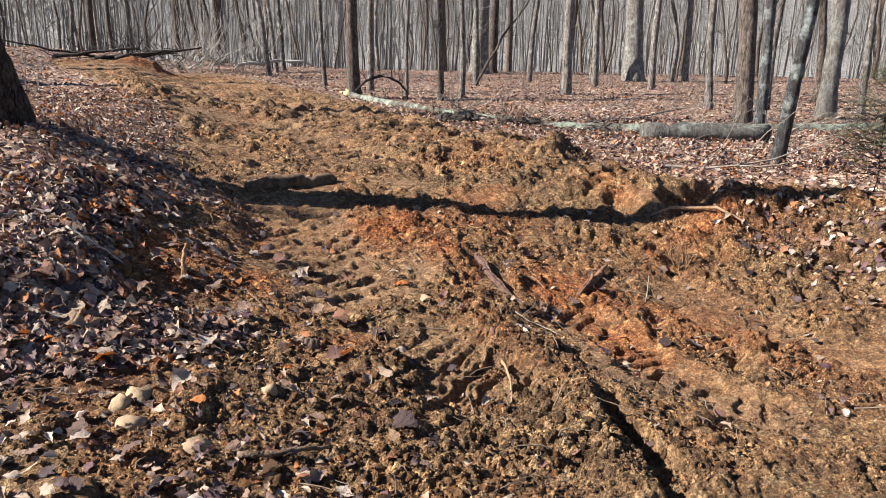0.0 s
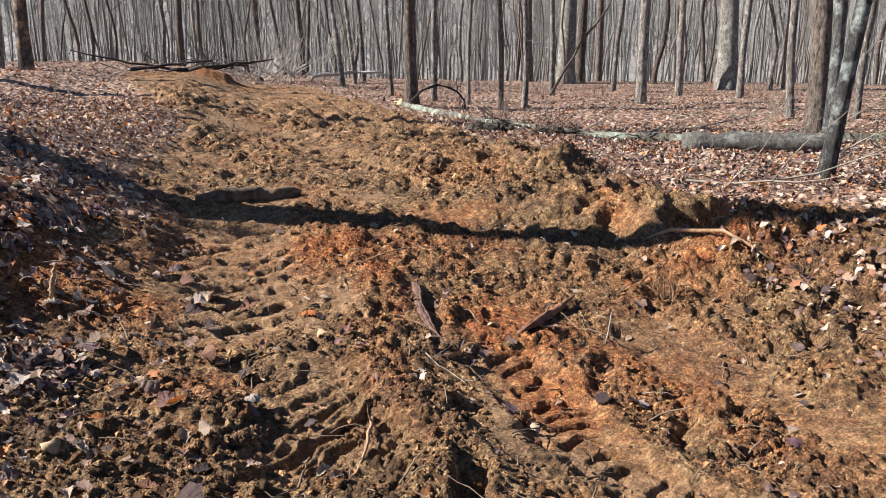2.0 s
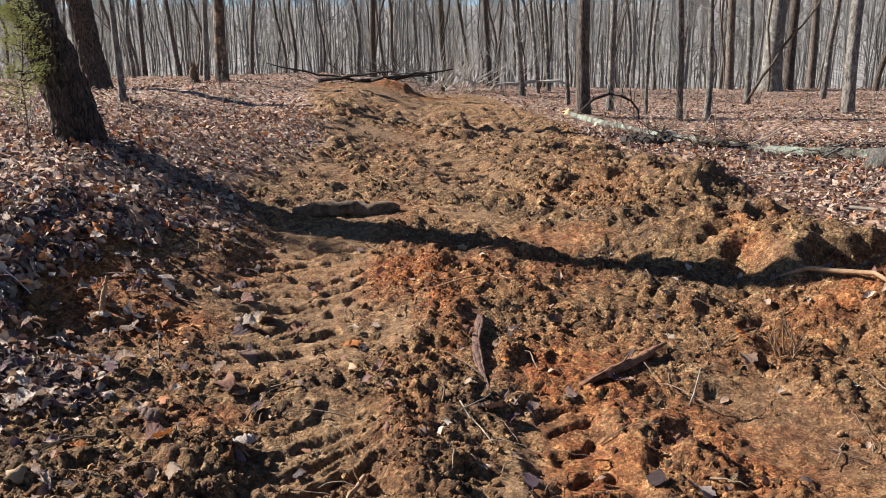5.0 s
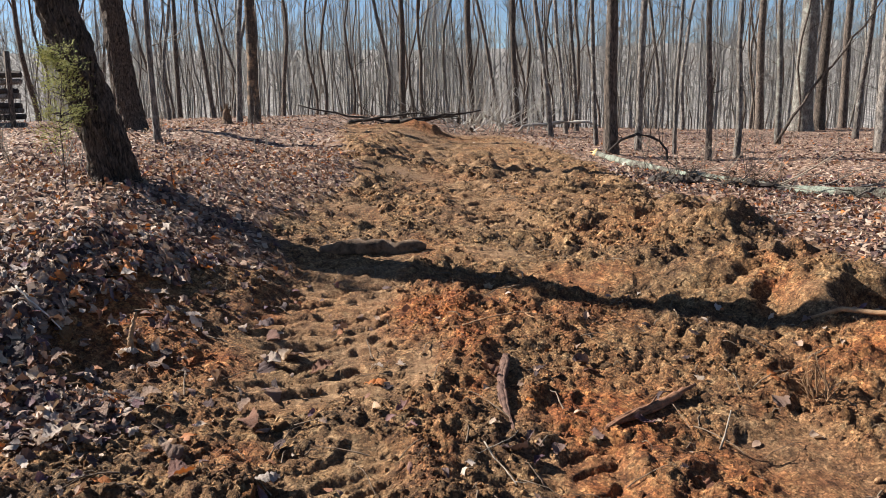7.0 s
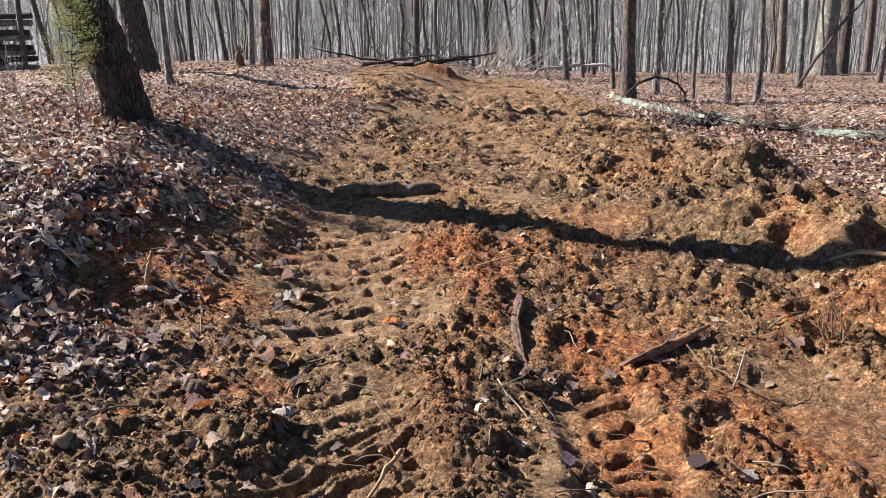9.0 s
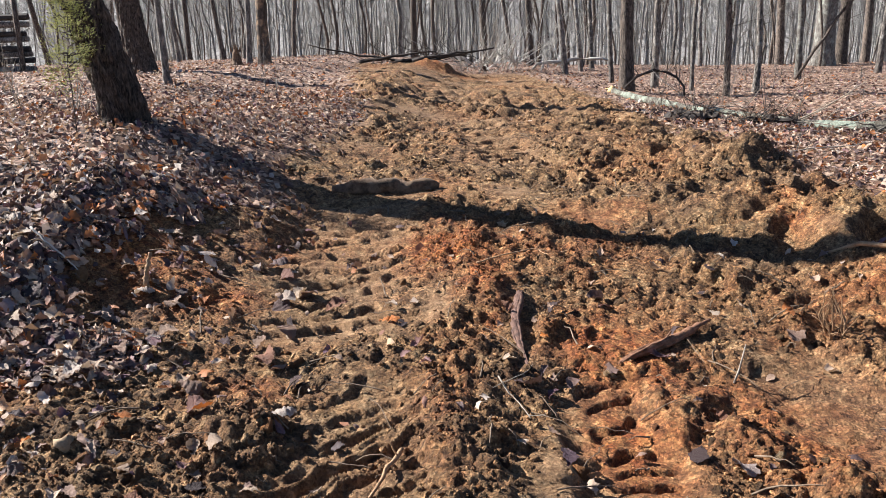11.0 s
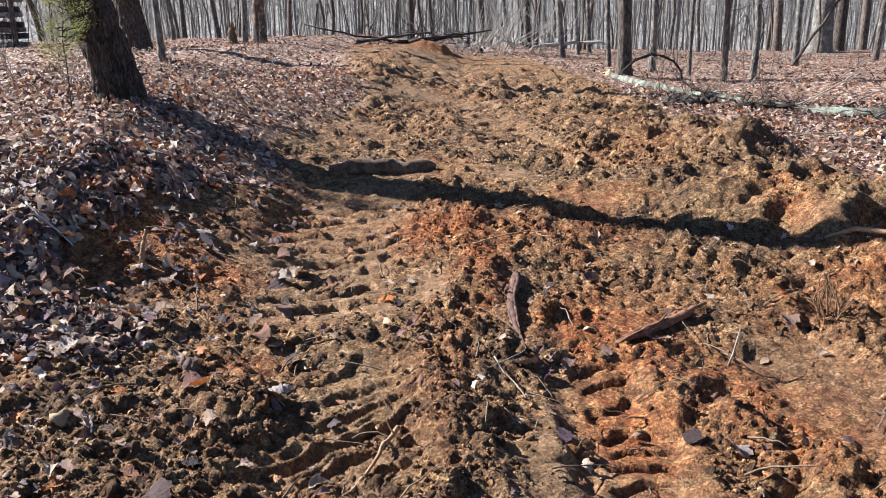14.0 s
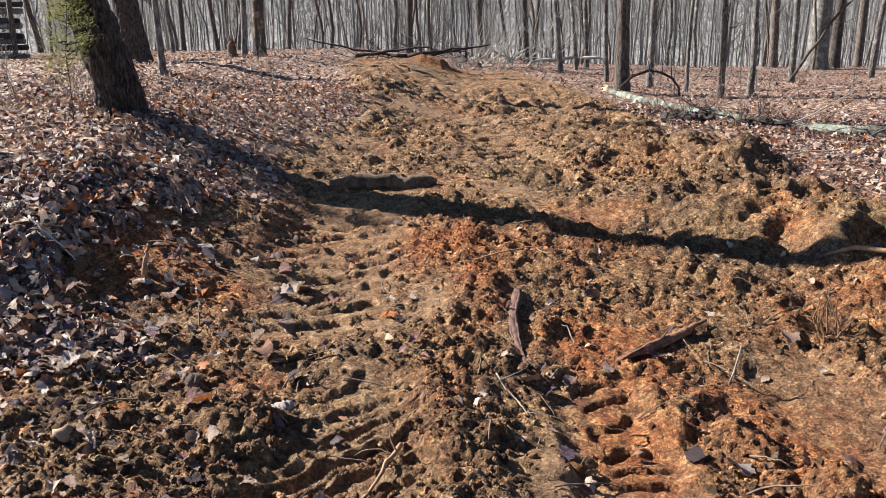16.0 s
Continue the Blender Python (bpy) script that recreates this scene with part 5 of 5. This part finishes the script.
def small_pieces():
    """Sticks and torn roots that stand out on the soil."""
    lying_stick("dead_stick", ((-1.84, 2.16, 0.02), (-1.70, 2.12, 0.03), (-1.58, 2.13, 0.03), (-1.45, 2.15, 0.01)), 0.016, ROTTEN, "dark crooked stick lying on crumbled soil", seed=71)
    lying_stick("dry_stick", ((-0.33, 2.76, 0.05), (-0.37, 2.62, 0.04), (-0.41, 2.50, 0.02), (-0.47, 2.38, 0.01)), 0.010, TAN_ROOT, "thin tan stick lying across the tyre marks", seed=72, forks=1)
    lying_stick("pale_rootlet", ((0.06, 3.36, 0.02), (0.10, 3.26, 0.03), (0.15, 3.16, 0.03), (0.19, 3.05, 0.01)), 0.0045, STICK, "pale forked rootlet on brown crumbs", "root", 73, 3)
    lying_stick("white_twig", ((-2.50, 4.08, 0.09), (-2.40, 4.03, 0.08), (-2.30, 4.0, 0.06), (-2.20, 3.98, 0.02)), 0.007, PALE_WOOD, "bleached white twig hanging over the cut bank", "twig", 74, 1)
    lying_stick("root_stub", ((-1.88, 4.04, -0.02), (-1.88, 4.06, 0.06), (-1.87, 4.08, 0.12), (-1.85, 4.10, 0.18)), 0.020, TAN_ROOT, "broken brown root stub in the red bank", "root", 75)
    lying_stick("long_rootlet", ((-0.05, 4.62, 0.02), (0.12, 4.70, 0.04), (0.30, 4.76, 0.04), (0.50, 4.74, 0.02)), 0.006, TAN_ROOT, "long thin rootlet lying over orange crumbs", "root", 76, 2)
    rng = np.random.default_rng(77)
    root = thing("root_tuft", 1.83, 3.95, high(1.83, 3.95) - 0.02, "tuft of torn tan roots standing in the soil", "root")
    for _ in range(9):
        out = []
        limb_set(rng, rng.normal(0, 0.035, 3) * (1, 1, 0), (rng.normal(0, 0.3), rng.normal(0, 0.3), 1.0), rng.uniform(0.12, 0.30), 0.009, 1, out)
        part("strand", joined(out), TAN_ROOT, root)
    stump = thing("stump", -6.15, 19.7, low(-6.15, 19.7) - 0.03, "torn brown stump beside a tan tree", "stump")
    h = np.linspace(0, 0.42, 6)
    part("trunk", tube(np.stack([0.05 * h, 0 * h, h], -1), (0.17, 0.12, 0.10, 0.095, 0.09, 0.07), 11, 0.2, rng), ROTTEN, stump)
    for _ in range(6):
        a = rng.normal(0, 0.06, 2)
        part("splinter", tube(curve((a[0], a[1], 0.36), (a[0] * 1.3, a[1] * 1.3, rng.uniform(0.45, 0.6)), 0, 4), [0.03, 0.025, 0.018, 0.005], 5, 0.1, rng), ROTTEN, stump)


small_pieces()
brush_pile()
brush_tangle()
wood_floor_branches()
sticks()
stones()


def cedar(x, y, height, spread_out, material, label, seed, count, bare=0.12):
    """A young cedar: thin stem, drooping sprays of scale leaves."""
    rng = np.random.default_rng(seed)
    root = thing("cedar_sapling", x, y, low(x, y) - 0.03, label, "shrub")
    part("stem", tube(curve((0, 0, 0), (0.05 * height, 0, height), 0, 7, 0.01, rng), np.linspace(0.003 * height + 0.002, 0.002, 7), 6), BARK_BROWN, root)
    wood, green = [], []
    for _ in range(count):
        h = (bare + (1 - bare) * rng.random() ** 0.8) * height
        ang, length = rng.uniform(0, 6.28), spread_out * (1.1 - 0.75 * h / height) * rng.uniform(0.5, 1.1)
        a = np.array([0.05 * h, 0, h])
        e = a + np.array([math.cos(ang), math.sin(ang), rng.uniform(0.05, 0.6)]) * length
        p = curve(a, e, -0.04 * length, 5, 0.012, rng)
        wood.append(tube(p, np.linspace(0.005, 0.002, 5), 4, cap=False))
        for _ in range(60):
            q = a + (e - a) * rng.uniform(0.35, 1.05) + rng.normal(0, 0.035, 3)
            d = (e - a) / (np.linalg.norm(e - a) + 1e-6) + rng.normal(0, 0.6, 3)
            d /= np.linalg.norm(d)
            green.append(tube(np.array([q, q + d * 0.010, q + d * rng.uniform(0.016, 0.036)]), [0.0012, 0.0026, 0.0006], 3, cap=False))
    part("branching", joined(wood), BARK_BROWN, root)
    part("foliage", joined(green), material, root)


cedar(-3.25, 6.13, 1.12, 0.34, NEEDLES, "young yellow-green cedar growing against the oak's foot", 41, 48, 0.30)
cedar(3.95, 4.05, 1.15, 0.55, NEEDLES_DULL, "small dull green cedar beside the cut bank", 42, 80)


def timber_stack():
    """Old boards and poles stacked between posts, behind the oaks."""
    rng = np.random.default_rng(17)
    x, y = -13.4, 21.0
    root = thing("timber_stack", x, y, low(x, y), "old dark timber stacked between posts in the wood", "timber stack")
    for k in range(8):
        z = 0.08 + 0.19 * k
        part("board", tube(curve((-1.5 + rng.normal(0, 0.1), 0, z), (1.3 + rng.normal(0, 0.1), 0, z + rng.normal(0, 0.03)), 0, 5), np.full(5, 0.075), 6, 0.15, rng), CHAR if k % 2 else BARK_GREY, root, smooth=False)
    for a in (-1.2, 0.2, 1.1):
        part("post", tube(curve((a, -0.2, -0.1), (a + 0.05, -0.2, 2.0), 0, 4), np.full(4, 0.07), 6), BARK_BROWN, root)


timber_stack()


# ---- undergrowth and broken wood along the wood's edge ----
def bare_shrub(x, y, height, seed, material, label):
    """A thin leafless shrub of several stems."""
    rng = np.random.default_rng(seed)
    root = thing("bare_shrub", x, y, low(x, y) - 0.02, label, "shrub", "bare shrubs")
    for _ in range(4):
        out = []
        limb_set(rng, rng.normal(0, 0.04, 3) * (1, 1, 0), np.array([rng.normal(0, 0.25), rng.normal(0, 0.25), 1.0]), height * rng.uniform(0.6, 1.1), 0.007, 1, out)
        part("stem", joined(out), material, root)


def undergrowth():
    rng = np.random.default_rng(51)
    n = 0
    while n < 34:
        x, y = rng.uniform(2.8, 15), rng.uniform(6.5, 26)
        if n >= 24:
            x, y = rng.uniform(-9, -3.2), rng.uniform(7.5, 20)
        if x < 3.6 and y > 9 and x > 0:
            continue
        bare_shrub(x, y, rng.uniform(0.5, 1.5), 500 + n, TWIGS if n % 2 else STICK, "thin leafless shrub standing in leaf litter")
        n += 1


undergrowth()


def torn_sod(x, y, seed):
    """Dark heap of torn sods and rootlets where the log was dragged."""
    rng = np.random.default_rng(seed)
    root = thing("torn_sod", x, y, low(x, y), "dark torn sod with rootlets beside the log", "sod", "torn sods")
    for k in range(9):
        v, f = rounded_clods(rng, np.zeros(1), np.zeros(1), np.ones(1), True)
        v = (v - v.mean(0)) * (rng.uniform(0.06, 0.13), 0.08, rng.uniform(0.04, 0.09)) + (rng.uniform(-0.35, 0.35), rng.uniform(-0.1, 0.1), 0.04)
        part("clump", (v, f), CHAR, root, smooth=False)
    for k in range(40):
        out = []
        limb_set(rng, rng.normal(0, 1, 3) * (0.25, 0.08, 0.02) + (0, 0, 0.08), rng.normal(0, 1, 3) * (1, 0.6, 0.3) + (0, -0.2, 0.2), rng.uniform(0.15, 0.45), 0.006, 1, out)
        part("rootlet", joined(out), CHAR if k % 3 else ROOTLET, root)


def log_side_branches():
    """Thin bare limbs lying over the long log."""
    rng = np.random.default_rng(62)
    for k in range(12):
        a, b = 3.0 + 0.45 * k + rng.normal(0, 0.2), 10.9 - 0.28 * k + rng.normal(0, 0.35)
        length, t = rng.uniform(0.7, 1.8), rng.choice([0.15, -0.25, 0.5, 2.9]) + rng.normal(0, 0.15)
        z = low(a, b)
        out = []
        limb_set(rng, (a, b, z + 0.06), np.array([math.cos(t), math.sin(t), -0.02]), length, rng.uniform(0.010, 0.020), 1, out)
        solid("fallen_branch", joined(out), (STICK, BARK_GREY, TWIGS)[k % 3], "bare grey limb lying over the long log", "branch", "fallen branches")


torn_sod(2.68, 10.45, 61)
# This heap stands in for both dark soil and the shadow under the log
torn_sod(3.45, 9.85, 63)
log_side_branches()
